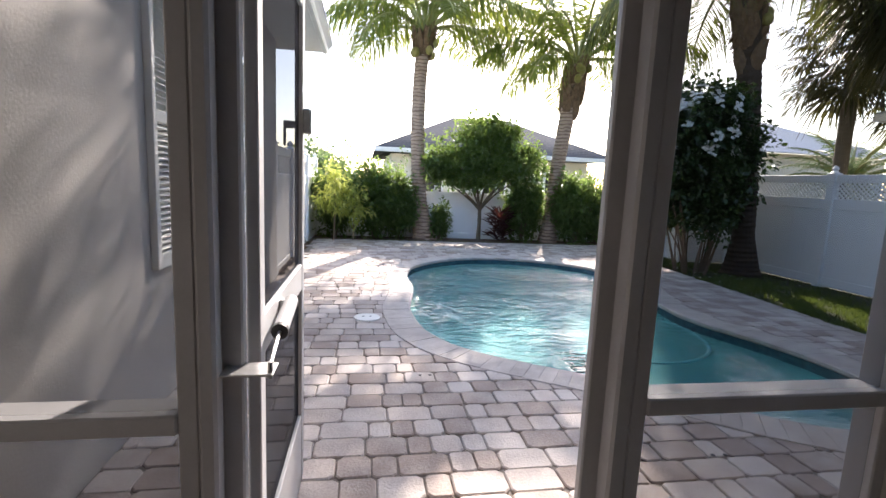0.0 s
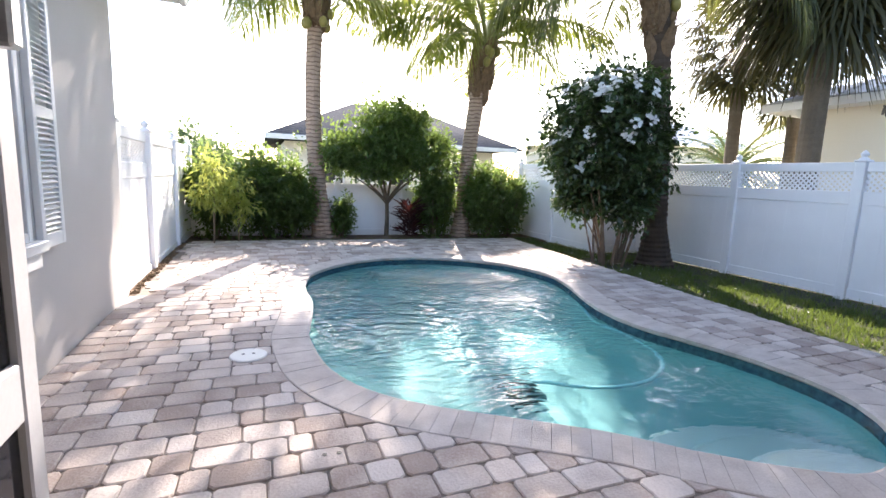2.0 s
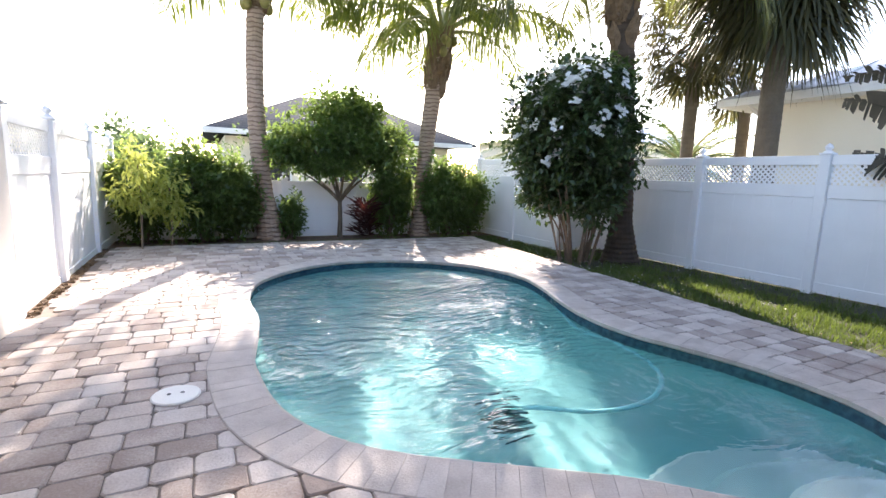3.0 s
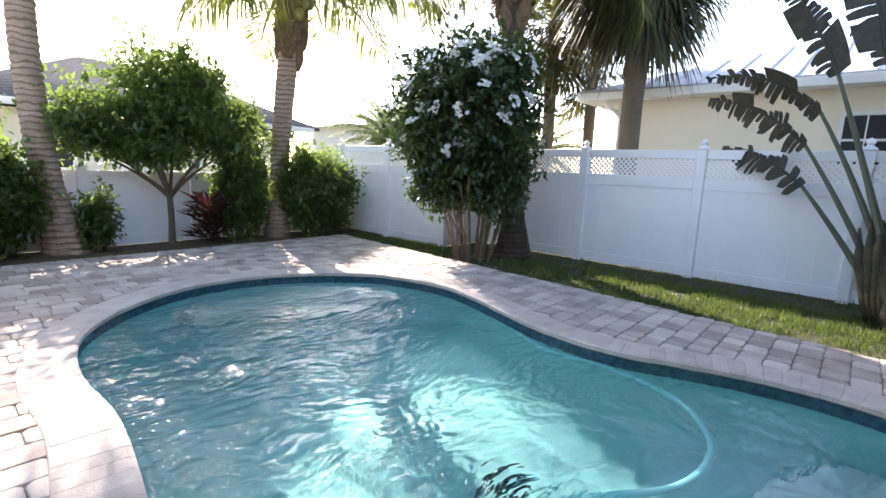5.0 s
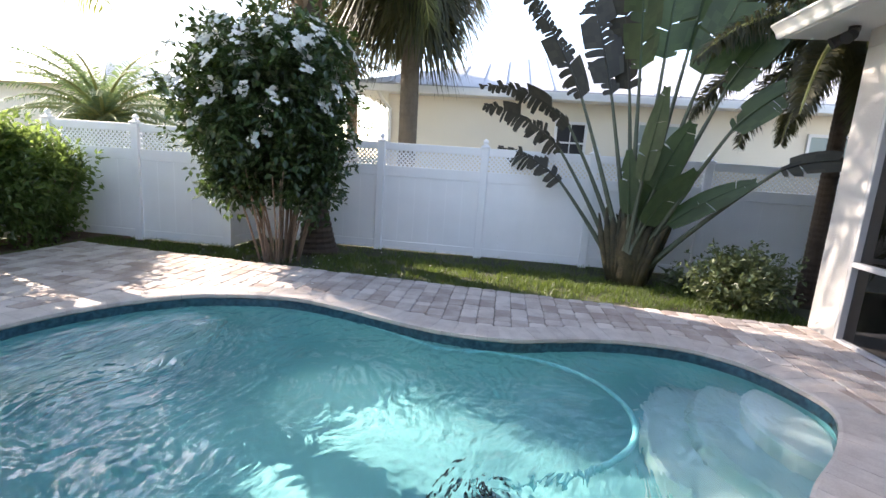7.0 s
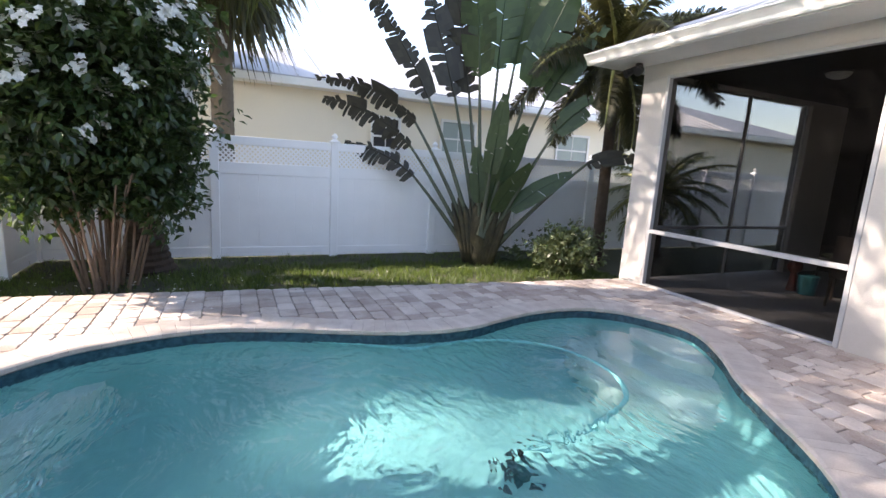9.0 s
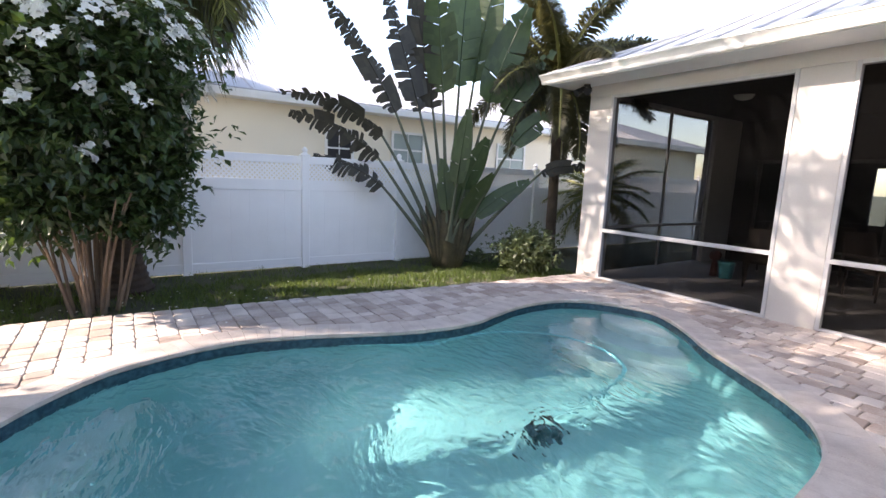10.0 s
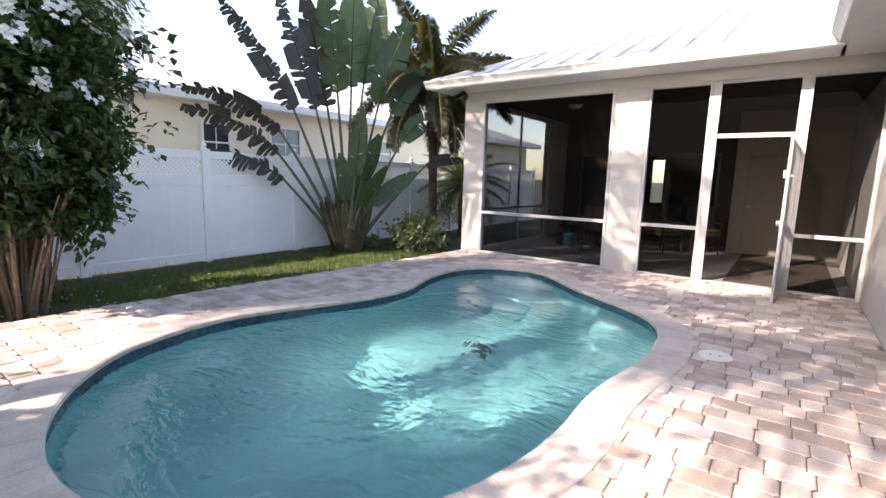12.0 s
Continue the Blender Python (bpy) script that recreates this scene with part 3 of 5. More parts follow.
s = thing("window_5", (0, 0, 0), "side screen of the porch with a middle post", "screen panel", kind="structure")
for y0 in (-2.17, -0.67, 1.28):
    part("upright", Build().box(5.06, y0, 0.0, 5.11, y0 + 0.04, TOP, 0.004), ALU, s)
part("middle_rail", Build().box(5.06, -2.13, 0.765, 5.11, -0.67, 0.815, 0.004), ALU, s)
part("middle_rail", Build().box(5.06, -0.63, 0.765, 5.11, 1.28, 0.815, 0.004), ALU, s)
for y0, y1 in ((-2.13, -0.67), (-0.63, 1.28)):
    part("screen", Build().box(5.084, y0, 0.02, 5.086, y1, TOP), SCREEN, s, "dark insect screen")

# open screen door, hinged on the jamb beside the house
door = thing("door_1", pose(-0.028, WALL_Y + 0.025, 0.0, 0, 0, 90.0), "white aluminium screen door standing wide open", "screen door", kind="structure")
W, H, st = 0.86, 2.07, 0.06
LR = 0.89
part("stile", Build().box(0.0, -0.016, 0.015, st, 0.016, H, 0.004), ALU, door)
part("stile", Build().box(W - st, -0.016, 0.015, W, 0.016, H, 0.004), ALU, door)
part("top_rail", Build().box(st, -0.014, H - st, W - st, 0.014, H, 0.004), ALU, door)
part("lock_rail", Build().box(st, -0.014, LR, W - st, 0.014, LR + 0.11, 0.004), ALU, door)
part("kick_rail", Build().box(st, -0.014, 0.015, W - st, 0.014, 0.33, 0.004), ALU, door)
part("screen", Build().box(st, -0.001, 0.33, W - st, 0.001, LR), DOORSCREEN, door, "dark insect screen")
part("screen", Build().box(st, -0.001, LR + 0.11, W - st, 0.001, H - st), DOORSCREEN, door, "dark insect screen")
h = part("handle", Build().box(W - 0.07, -0.05, 1.53, W - 0.03, -0.016, 1.63, 0.006).box(W - 0.06, 0.016, 1.55, W - 0.04, 0.06, 1.58, 0.005).box(W - 0.06, 0.05, 1.48, W - 0.04, 0.06, 1.58, 0.004), STEEL, door, "metal latch handle")
c = part("closer_tube", Build().tube([(0.085, -0.05, LR + 0.058), (0.31, -0.045, LR + 0.08)], [0.021, 0.021], 16), ALU, door, "white pneumatic door closer")
part("end_cap", Build().tube([(0.070, -0.05, LR + 0.0565), (0.086, -0.05, LR + 0.058)], 0.0225, 16), BLACK, c)
part("rod", Build().tube([(-0.10, -0.058, LR + 0.03), (0.075, -0.05, LR + 0.057)], 0.005, 8), STEEL, c)
part("bracket", Build().box(-0.115, -0.066, LR + 0.008, -0.035, 0.052, LR + 0.014, 0.002).box(0.27, -0.055, LR + 0.05, 0.32, -0.014, LR + 0.09, 0.003).tube([(-0.10, -0.058, LR + 0.0), (-0.10, -0.058, LR + 0.04)], 0.006, 8), STEEL, c)

cf = thing("ceiling_lamp", (3.57, 0.02, 2.95), "round white flush lamp on the porch ceiling", "lamp")
part("base", Build().tube([(0, 0, 0), (0, 0, -0.025)], 0.15, 24), DARKGREY, cf)
part("shade", Build().blob((0, 0, -0.025), (0.135, 0.135, 0.075), 8, 20), LAMPWHITE, cf, smooth=True)

# flood light under the porch eave
fl = thing("flood_light", (5.12, 1.72, 2.98), "black twin flood light under the porch eave", "flood light")
part("base", Build().tube([(0, 0, 0.07), (0, 0, 0.03)], 0.05, 14), BLACK, fl)
for sx in (-1, 1):
    part("lamp_head", Build().tube([(sx * 0.03, 0.0, 0.03), (sx * 0.09, 0.06, -0.03), (sx * 0.11, 0.12, -0.07)], [0.03, 0.05, 0.06], 12), BLACK, fl)


# ---- roofs ----
def slab(poly, t=0.05):
    """A roof sheet: a flat polygon with thickness below it."""
    n = len(poly)
    return Build().add([tuple(p) for p in poly] + [(p[0], p[1], p[2] - t) for p in poly], [tuple(range(n)), tuple(reversed(range(n, 2 * n)))] + [(k, (k + 1) % n, n + (k + 1) % n, n + k) for k in range(n)])


def seams(parent, start, along, up, count, gap, lengths, r=0.022):
    along, up = Vector(along).normalized(), Vector(up).normalized()
    for i in range(count):
        p = Vector(start) + along * gap * (i + 0.5) + Vector((0, 0, 0.012))
        part("seam", Build().tube([p, p + up * lengths(i)], r, 5), METALROOF, parent)


P22 = math.tan(radians(22.6))
EZ = 3.20
roof = thing("porch_roof", (0, 0, 0), "pale standing seam metal roof over the porch", "roof", kind="structure")
part("sheet", slab([(5.62, 2.1, EZ), (1.52, -2.1, EZ + 4.2 * P22), (-6.0, -2.1, EZ + 4.2 * P22), (-6.0, 2.1, EZ)]), METALROOF, roof)
part("sheet", slab([(5.62, 2.1, EZ), (5.62, -6.3, EZ), (1.52, -2.1, EZ + 4.2 * P22)]), METALROOF, roof)
part("sheet", slab([(5.62, -6.3, EZ), (-6.0, -6.3, EZ), (-6.0, -2.1, EZ + 4.2 * P22), (1.52, -2.1, EZ + 4.2 * P22)]), METALROOF, roof)
seams(roof, (5.62, 2.1, EZ), (-1, 0, 0), (0, -1, P22), 13, 0.45, lambda i: min(4.5, 0.45 * (i + 0.5) * 1.08))
part("hip_cap", Build().tube([(5.62, 2.1, EZ + 0.01), (1.52, -2.1, EZ + 4.2 * P22 + 0.01)], 0.03, 6), METALROOF, roof)


def gutter_run(p0, p1, out):
    """White ogee gutter from p0 to p1, its face towards out."""
    prof = [(0.0, 0.0), (0.045, 0.0), (0.06, 0.02), (0.068, 0.05), (0.095, 0.085), (0.115, 0.105), (0.12, 0.118), (0.132, 0.118), (0.132, 0.14), (0.0, 0.14)]
    m, vs = len(prof), []
    for p in (p0, p1):
        vs += [(p[0] + out[0] * o, p[1] + out[1] * o, p[2] + z) for o, z in prof]
    return Build().add(vs, [(k, (k + 1) % m, m + (k + 1) % m, m + k) for k in range(m)] + [tuple(range(m)), tuple(reversed(range(m, 2 * m)))])


part("gutter", gutter_run((-0.42, 2.08, 3.06), (5.70, 2.08, 3.06), (0, 1)), TRIM, roof, "white gutter")
part("gutter", gutter_run((5.60, -6.3, 3.06), (5.60, 2.08, 3.06), (1, 0)), TRIM, roof, "white gutter")
part("soffit", Build().box(-0.42, WALL_Y, SOFFIT, 5.62, 2.08, SOFFIT + 0.03).box(5.2, -6.3, SOFFIT, 5.60, WALL_Y, SOFFIT + 0.03), TRIM, roof)
wroof = thing("wing_roof", (0, 0, 0), "pale standing seam metal roof over the house wing", "roof", kind="structure")
part("sheet", slab([(-0.36, 7.35, EZ), (-0.36, -2.0, EZ), (-4.4, -2.0, EZ + 4.04 * P22), (-4.4, 3.3, EZ + 4.04 * P22)]), METALROOF, wroof)
part("sheet", slab([(-0.36, 7.35, EZ), (-4.4, 3.3, EZ + 4.04 * P22), (-8.4, 7.35, EZ)]), METALROOF, wroof)
part("sheet", slab([(-8.4, 7.35, EZ), (-4.4, 3.3, EZ + 4.04 * P22), (-4.4, -2.0, EZ + 4.04 * P22), (-8.4, -2.0, EZ)]), METALROOF, wroof)
part("gutter", gutter_run((-0.38, 2.22, 3.06), (-0.38, 7.45, 3.06), (1, 0)), TRIM, wroof, "white gutter")
part("gutter", gutter_run((-8.4, 7.33, 3.06), (-0.38, 7.33, 3.06), (0, 1)), TRIM, wroof, "white gutter")
part("soffit", Build().box(-0.93, 1.52, SOFFIT, -0.38, 7.33, SOFFIT + 0.03).box(-8.4, 6.94, SOFFIT, -0.93, 7.33, SOFFIT + 0.03), TRIM, wroof)

# ---- house wing beside the patio ----
WX, Y0, Y1, Z0, Z1 = -0.93, 3.82, 4.92, 0.86, 2.36
b = Build().box(WX - T, WALL_Y - 4.92, -0.1, WX, Y0, 3.06).box(WX - T, Y1, -0.1, WX, 6.94, 3.06)
b.box(WX - T, Y0, -0.1, WX, Y1, Z0).box(WX - T, Y0, Z1, WX, Y1, 3.06)
solid("wall_wing", b, STUCCO, "pale rough stucco wall of the house wing", "wall")
solid("wall_wing_end", Build().box(-8.0, 6.74, -0.1, WX - T, 6.94, 3.06), STUCCO, "pale stucco end wall of the house wing", "wall")
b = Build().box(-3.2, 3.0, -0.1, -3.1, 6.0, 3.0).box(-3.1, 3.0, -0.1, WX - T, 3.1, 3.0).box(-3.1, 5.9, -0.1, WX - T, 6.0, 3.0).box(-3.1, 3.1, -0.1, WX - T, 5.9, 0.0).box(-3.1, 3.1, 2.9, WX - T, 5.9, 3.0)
solid("wall_wing_room", b, DARKROOM, "room behind the wing window, its shade put into near black walls", "room")
win = thing("window_6", (0, 0, 0), "white double hung window with a deep sill", "window", kind="structure")
fx = WX - 0.06
part("window_frame", Build().box(fx, Y0, Z0, fx + 0.07, Y0 + 0.06, Z1, 0.005).box(fx, Y1 - 0.06, Z0, fx + 0.07, Y1, Z1, 0.005).box(fx, Y0 + 0.06, Z0, fx + 0.07, Y1 - 0.06, Z0 + 0.06, 0.005).box(fx, Y0 + 0.06, Z1 - 0.06, fx + 0.07, Y1 - 0.06, Z1, 0.005), TRIM, win)
part("meeting_rail", Build().box(fx, Y0 + 0.06, 1.60, fx + 0.05, Y1 - 0.06, 1.66, 0.005), TRIM, win)
part("pane", Build().box(fx + 0.02, Y0 + 0.06, 1.66, fx + 0.026, Y1 - 0.06, Z1 - 0.06), GLASS, win)
part("pane", Build().box(fx + 0.005, Y0 + 0.06, Z0 + 0.06, fx + 0.011, Y1 - 0.06, 1.60), GLASS, win)
for i in (1, 2):
    y = Y0 + 0.06 + (Y1 - Y0 - 0.12) * i / 3
    part("muntin", Build().box(fx + 0.027, y - 0.01, 1.66, fx + 0.035, y + 0.01, Z1 - 0.06), TRIM, win)
part("muntin", Build().box(fx + 0.027, Y0 + 0.06, 1.97, fx + 0.036, Y1 - 0.06, 1.99), TRIM, win)
part("window_sill", Build().box(WX - 0.02, Y0 - 0.08, Z0 - 0.07, WX + 0.06, Y1 + 0.08, Z0, 0.008).box(WX, Y0 - 0.06, Z0 - 0.17, WX + 0.025, Y1 + 0.06, Z0 - 0.07, 0.006), TRIM, win)
b = Build().box(WX, Y0 - 0.08, Z1, WX + 0.03, Y1 + 0.08, Z1 + 0.12, 0.006)
part("head_trim", b, TRIM, win)


def shutter(y0, y1):
    s = thing("shutter", (WX, y0, 0.80), "white louvred window shutter on the stucco wall", "shutter", "shutters of the wing window")
    w, hh, f = y1 - y0, 1.62, 0.05
    part("stile", Build().box(0, 0, 0, 0.04, f, hh, 0.004), TRIM, s)
    part("stile", Build().box(0, w - f, 0, 0.04, w, hh, 0.004), TRIM, s)
    for z0, z1 in ((0, 0.09), (0.82, 0.89), (hh - 0.07, hh)):
        part("rail", Build().box(0.002, f, z0, 0.038, w - f, z1, 0.004), TRIM, s)
    part("back_panel", Build().box(0.001, f, 0.09, 0.006, w - f, hh - 0.07), TRIM, s)
    z = 0.105
    lv = Build().add([(0.008, f, 0.022), (0.008, w - f, 0.022), (0.036, w - f, 0.0), (0.036, f, 0.0), (0.008, f, 0.028), (0.008, w - f, 0.028), (0.038, w - f, 0.006), (0.038, f, 0.006)], [(0, 1, 2, 3), (4, 7, 6, 5), (0, 4, 5, 1), (1, 5, 6, 2), (2, 6, 7, 3), (3, 7, 4, 0)])
    me = mesh_of(lv, "slat", TRIM)
    while z < hh - 0.11:
        if not 0.79 < z < 0.90:
            o = new("slat", me)
            o.parent = s
            o.location = (0, 0, z)
        z += 0.034


shutter(3.16, 3.58)
shutter(4.98, 5.34)


# ---- white vinyl fence ----
def fence_post(f, x, y, top=1.87):
    p = part("post", Build().box(x - 0.064, y - 0.064, -0.05, x + 0.064, y + 0.064, top, 0.008), VINYL, f)
    cap = Build().box(x - 0.078, y - 0.078, top, x + 0.078, y + 0.078, top + 0.03, 0.008)
    prof = [(0.07, 0.03), (0.045, 0.055), (0.028, 0.065), (0.045, 0.085), (0.05, 0.105), (0.03, 0.135), (0.004, 0.155)]
    cap.tube([(x, y, top + z) for r, z in prof], [r for r, z in prof], 12)
    part("cap", cap, VINYL, p)


def fence_bay(f, a, b, low=False):
    """Rails, tongue and groove boards and a lattice top between two posts."""
    a, b = Vector(a), Vector(b)
    d = b - a
    ln = d.length - 0.128
    o = a + d.normalized() * 0.064
    m = pose(o.x, o.y, 0, 0, 0, math.degrees(math.atan2(d.y, d.x)))

    def put(name, bb, label="", kind=""):
        q = part(name, bb, VINYL, f, label, kind=kind)
        q.matrix_local = m
        return q

    put("bottom_rail", Build().box(0, -0.025, 0.02, ln, 0.025, 0.17, 0.006))
    top = 1.12 if low else 1.30
    put("middle_rail", Build().box(0, -0.025, top, ln, 0.025, top + (0.09 if low else 0.18), 0.006))
    if not low:
        put("top_rail", Build().box(0, -0.025, 1.74, ln, 0.025, 1.87, 0.006))
    n = max(2, round(ln / 0.29))
    for i in range(n):
        put("board", Build().box(ln * i / n + 0.0002, -0.011, 0.17, ln * (i + 1) / n - 0.0002, 0.011, top, 0.0012))
    if low:
        return
    lat = Build()
    z_lo, z_hi, step, hw = 1.48, 1.74, 0.075, 0.013
    hgt = z_hi - z_lo
    k = -int(hgt / step) - 1
    while k * step < ln:
        for s, yo in ((1, 0.004), (-1, -0.004)):
            x0 = k * step
            pa, pb = (x0, z_lo), (x0 + hgt, z_hi)
            if s < 0:
                pa, pb = (x0, z_hi), (x0 + hgt, z_lo)
            t0, t1 = max(0.0, -x0 / hgt), min(1.0, (ln - x0) / hgt)
            if t1 - t0 > 0.05:
                q0 = (pa[0] + (pb[0] - pa[0]) * t0, pa[1] + (pb[1] - pa[1]) * t0)
                q1 = (pa[0] + (pb[0] - pa[0]) * t1, pa[1] + (pb[1] - pa[1]) * t1)
                ox, oz = hw * 0.707, -hw * 0.707 * s
                vs = []
                for yy2 in (yo - 0.003, yo + 0.003):
                    vs += [(q0[0] - ox, yy2, q0[1] - oz), (q0[0] + ox, yy2, q0[1] + oz), (q1[0] + ox, yy2, q1[1] + oz), (q1[0] - ox, yy2, q1[1] - oz)]
                lat.add(vs, [(0, 1, 2, 3), (7, 6, 5, 4), (0, 4, 5, 1), (2, 6, 7, 3), (1, 5, 6, 2), (3, 7, 4, 0)])
        k += 1
    put("lattice", lat, "diagonal white lattice")


FX, JX, JY, BY, LX = 7.88, 6.82, 9.27, 12.4, -1.0
lines = [([(FX, 7.08 - 1.78 * k) for k in range(8, -1, -1)] + [(FX, JY)], "long white vinyl privacy fence with a lattice top beside the lawn"),
         ([(FX, JY), (JX, JY)], "short white vinyl fence return with a lattice top"),
         ([(JX, JY), (JX, 10.83), (JX, BY)], "white vinyl privacy fence with a lattice top by the corner shrubs"),
         ([(JX, BY)] + [(JX - 1.6 * k, BY) for k in range(1, 5)] + [(LX, BY)], "low white vinyl fence behind shrubs and palms"),
         ([(LX, BY), (LX, 10.6), (LX, 8.55), (LX, 7.03)], "sunlit white vinyl privacy fence beside the mulch strip")]
done = set()
for line, words in lines:
    f = thing("fence", (0, 0, GROUND_Z), words, "fence", "white vinyl fences")
    for i, p in enumerate(line):
        if p not in done:
            done.add(p)
            fence_post(f, *p, 1.25 if p[1] == BY and LX < p[0] < JX else 1.87)
        if i:
            fence_bay(f, line[i - 1], p, p[1] == BY and line[i - 1][1] == BY)


# ---- neighbouring houses ----
def sash_window(parent, x, y0, y1, z0, z1, greenish=False):
    w = part("window_frame", Build().box(x - 0.05, y0 - 0.06, z0 - 0.06, x, y1 + 0.06, z0, 0.004).box(x - 0.05, y0 - 0.06, z1, x, y1 + 0.06, z1 + 0.06, 0.004).box(x - 0.05, y0 - 0.06, z0, x, y0, z1, 0.004).box(x - 0.05, y1, z0, x, y1 + 0.06, z1, 0.004).box(x - 0.03, y0, (z0 + z1) / 2 - 0.02, x, y1, (z0 + z1) / 2 + 0.02, 0.003).box(x - 0.02, (y0 + y1) / 2 - 0.01, z0, x - 0.004, (y0 + y1) / 2 + 0.01, z1), TRIM, parent)
    part("pane", Build().box(x - 0.01, y0, z0, x - 0.003, y1, z1), GREENPANE if greenish else BLACK, w, "grey green window pane" if greenish else "dark window pane")


nh = thing("neighbour_house", (0, 0, GROUND_Z), "cream stucco house with a silver metal hip roof", "house")
NX = 10.62
part("wall", Build().box(NX, -12.0, 0, NX + 9.0, 7.7, 3.15), CREAM, nh)
for y0, y1, z0, z1 in ((3.32, 3.9, 1.80, 2.58), (1.35, 2.2, 1.87, 2.65), (-2.2, -1.2, 1.85, 2.6)):
    sash_window(nh, NX, y0, y1, z0, z1, y0 < 3.0)
EX, EY = NX - 0.46, 8.45
pr = math.tan(radians(20))
part("roof", slab([(EX, EY, 3.2), (EX, -12.6, 3.2), (EX + 5.0, -7.6, 3.2 + 5 * pr), (EX + 5.0, EY - 5.0, 3.2 + 5 * pr)]), METALROOF, nh)
part("roof", slab([(EX, EY, 3.2), (EX + 5.0, EY - 5.0, 3.2 + 5 * pr), (EX + 10, EY, 3.2)]), METALROOF, nh)
part("fascia", Build().box(EX - 0.03, -12.6, 3.02, EX + 0.02, EY, 3.17, 0.006).box(EX + 0.02, EY - 0.05, 3.02, EX + 10, EY, 3.17, 0.006), TRIM, nh)
part("soffit", Build().box(EX + 0.02, -12.6, 3.03, NX, EY - 0.05, 3.06).box(NX, 7.7, 3.03, NX + 9, EY - 0.05, 3.06), TRIM, nh)
for i in range(32):
    y = EY - 0.35 - 0.5 * i
    ln = min(5.2, (EY - y) * 1.05)
    part("seam", Build().tube([(EX, y, 3.212), (EX + ln / 1.064, y, 3.212 + ln / 1.064 * pr)], 0.016, 5), METALROOF, nh)
for i in range(9):
    x = EX + 0.4 + 0.5 * i
    ln = x - EX
    part("seam", Build().tube([(x, EY, 3.212), (x, EY - ln, 3.212 + ln * pr)], 0.016, 5), METALROOF, nh)
part("downspout", Build().tube([(EX + 0.05, 7.85, 3.05), (EX + 0.25, 7.8, 2.9), (NX - 0.05, 7.64, 2.7), (NX - 0.05, 7.64, 0.1)], 0.04, 8), TRIM, nh)

bh = thing("far_house", (7.4, 20.7, GROUND_Z), "cream house with a dark grey shingle hip roof", "house")
part("wall", Build().box(-6.2, -1.5, 0, 2.0, 7.0, 2.5), CREAM, bh)
ez, rz = 2.68, 4.4
A0, A1, A2, A3 = (-6.85, -2.2, ez), (2.95, -2.2, ez), (2.95, 7.6, ez), (-6.85, 7.6, ez)
R0, R1 = (-3.25, 1.5, rz), (-0.7, 1.5, rz)
for q in ([A0, A1, R1, R0], [A1, A2, R1], [A2, A3, R0, R1], [A3, A0, R0]):
    part("roof", slab(q, 0.08), SHINGLE, bh)
row_b = Build()
for i in range(22):
    t = i / 22
    x0, x1 = A0[0] + (R0[0] - A0[0]) * t, A1[0] + (R1[0] - A1[0]) * t
    y, z = -2.2 + 3.8 * t, ez + (rz - ez) * t
    row_b.box(x0, y, z, x1, y + 0.06, z + 0.02)
part("shingle_field", row_b, SHINGLE, bh, kind="stuff")
part("fascia", Build().box(-6.87, -2.24, ez - 0.17, 2.72, -2.18, ez, 0.01), TRIM, bh)
for x in (-4.6, -2.0, 0.6):
    w = part("window", Build().box(x - 0.5, -1.56, 1.0, x + 0.5, -1.48, 2.1, 0.01), TRIM, bh)
    part("pane", Build().box(x - 0.42, -1.57, 1.08, x + 0.42, -1.562, 2.02), BLACK, w)
wh = thing("white_house", (19.0, 22.0, GROUND_Z), "far white house with a pale roof", "house")
part("wall", Build().box(-4.0, -3, 0, 5, 4, 3.4), CREAM, wh)
part("roof", slab([(-4.6, -3.6, 3.4), (0.5, 0.5, 5.4), (5.6, -3.6, 3.4)]), METALROOF, wh)
part("roof", slab([(-4.6, -3.6, 3.4), (-4.6, 4.6, 3.4), (0.5, 0.5, 5.4)]), METALROOF, wh)


# ---- plants ----
R = random.Random(11)


def unit(r):
    while True:
        v = Vector((r.uniform(-1, 1), r.uniform(-1, 1), r.uniform(-1, 1)))
        if 0.05 < v.length < 1:
            return v.normalized()


def leaf_cloud(r, lobes, count, length, width, droop=0.25, shell=0.55):
    """Leaves spread over overlapping lobes (centre, radii), thickest near their skins, in little sprays."""
    b = Build()
    vol = [q[1][0] * q[1][1] * q[1][2] for q in lobes]
    tot = sum(v ** 0.67 for v in vol)
    for (c, rad), v in zip(lobes, vol):
        for _ in range(int(count * v ** 0.67 / tot / 5)):
            u = unit(r)
            k = (r.uniform(shell, 1.02) if r.random() < 0.84 else r.uniform(1.0, 1.36)) * (1 + 0.6 * noise.noise(Vector((u.x * 2.6 + c[0], u.y * 2.6 + c[1], u.z * 2.6))))
            p = Vector((c[0] + u.x * rad[0] * k, c[1] + u.y * rad[1] * k, c[2] + u.z * rad[2] * k))
            for _ in range(5):
                d = (u * 0.6 + unit(r) * 0.9 + Vector((0, 0, 0.25 - droop))).normalized()
                s = r.uniform(0.6, 1.4)
                b.leaf(p + unit(r) * length * 0.8, d, (Vector((0, 0, 1)) + unit(r) * 0.7).normalized(), length * s, width * s)
    return b


def crowded(r, lobes, count, share):
    """The lobes, with smaller ones crowding out of their upper skins, so that the outline is uneven."""
    out = list(lobes)
    for _ in range(count):
        c, rad = r.choice(lobes)
        u = unit(r)
        u.z = abs(u.z) * 1.1 - 0.25
        k = r.uniform(0.75, 1.05)
        q = share * r.uniform(0.6, 1.1)
        out.append(((c[0] + u.x * rad[0] * k, c[1] + u.y * rad[1] * k, c[2] + u.z * rad[2] * k), tuple(v * q for v in rad)))
    return out


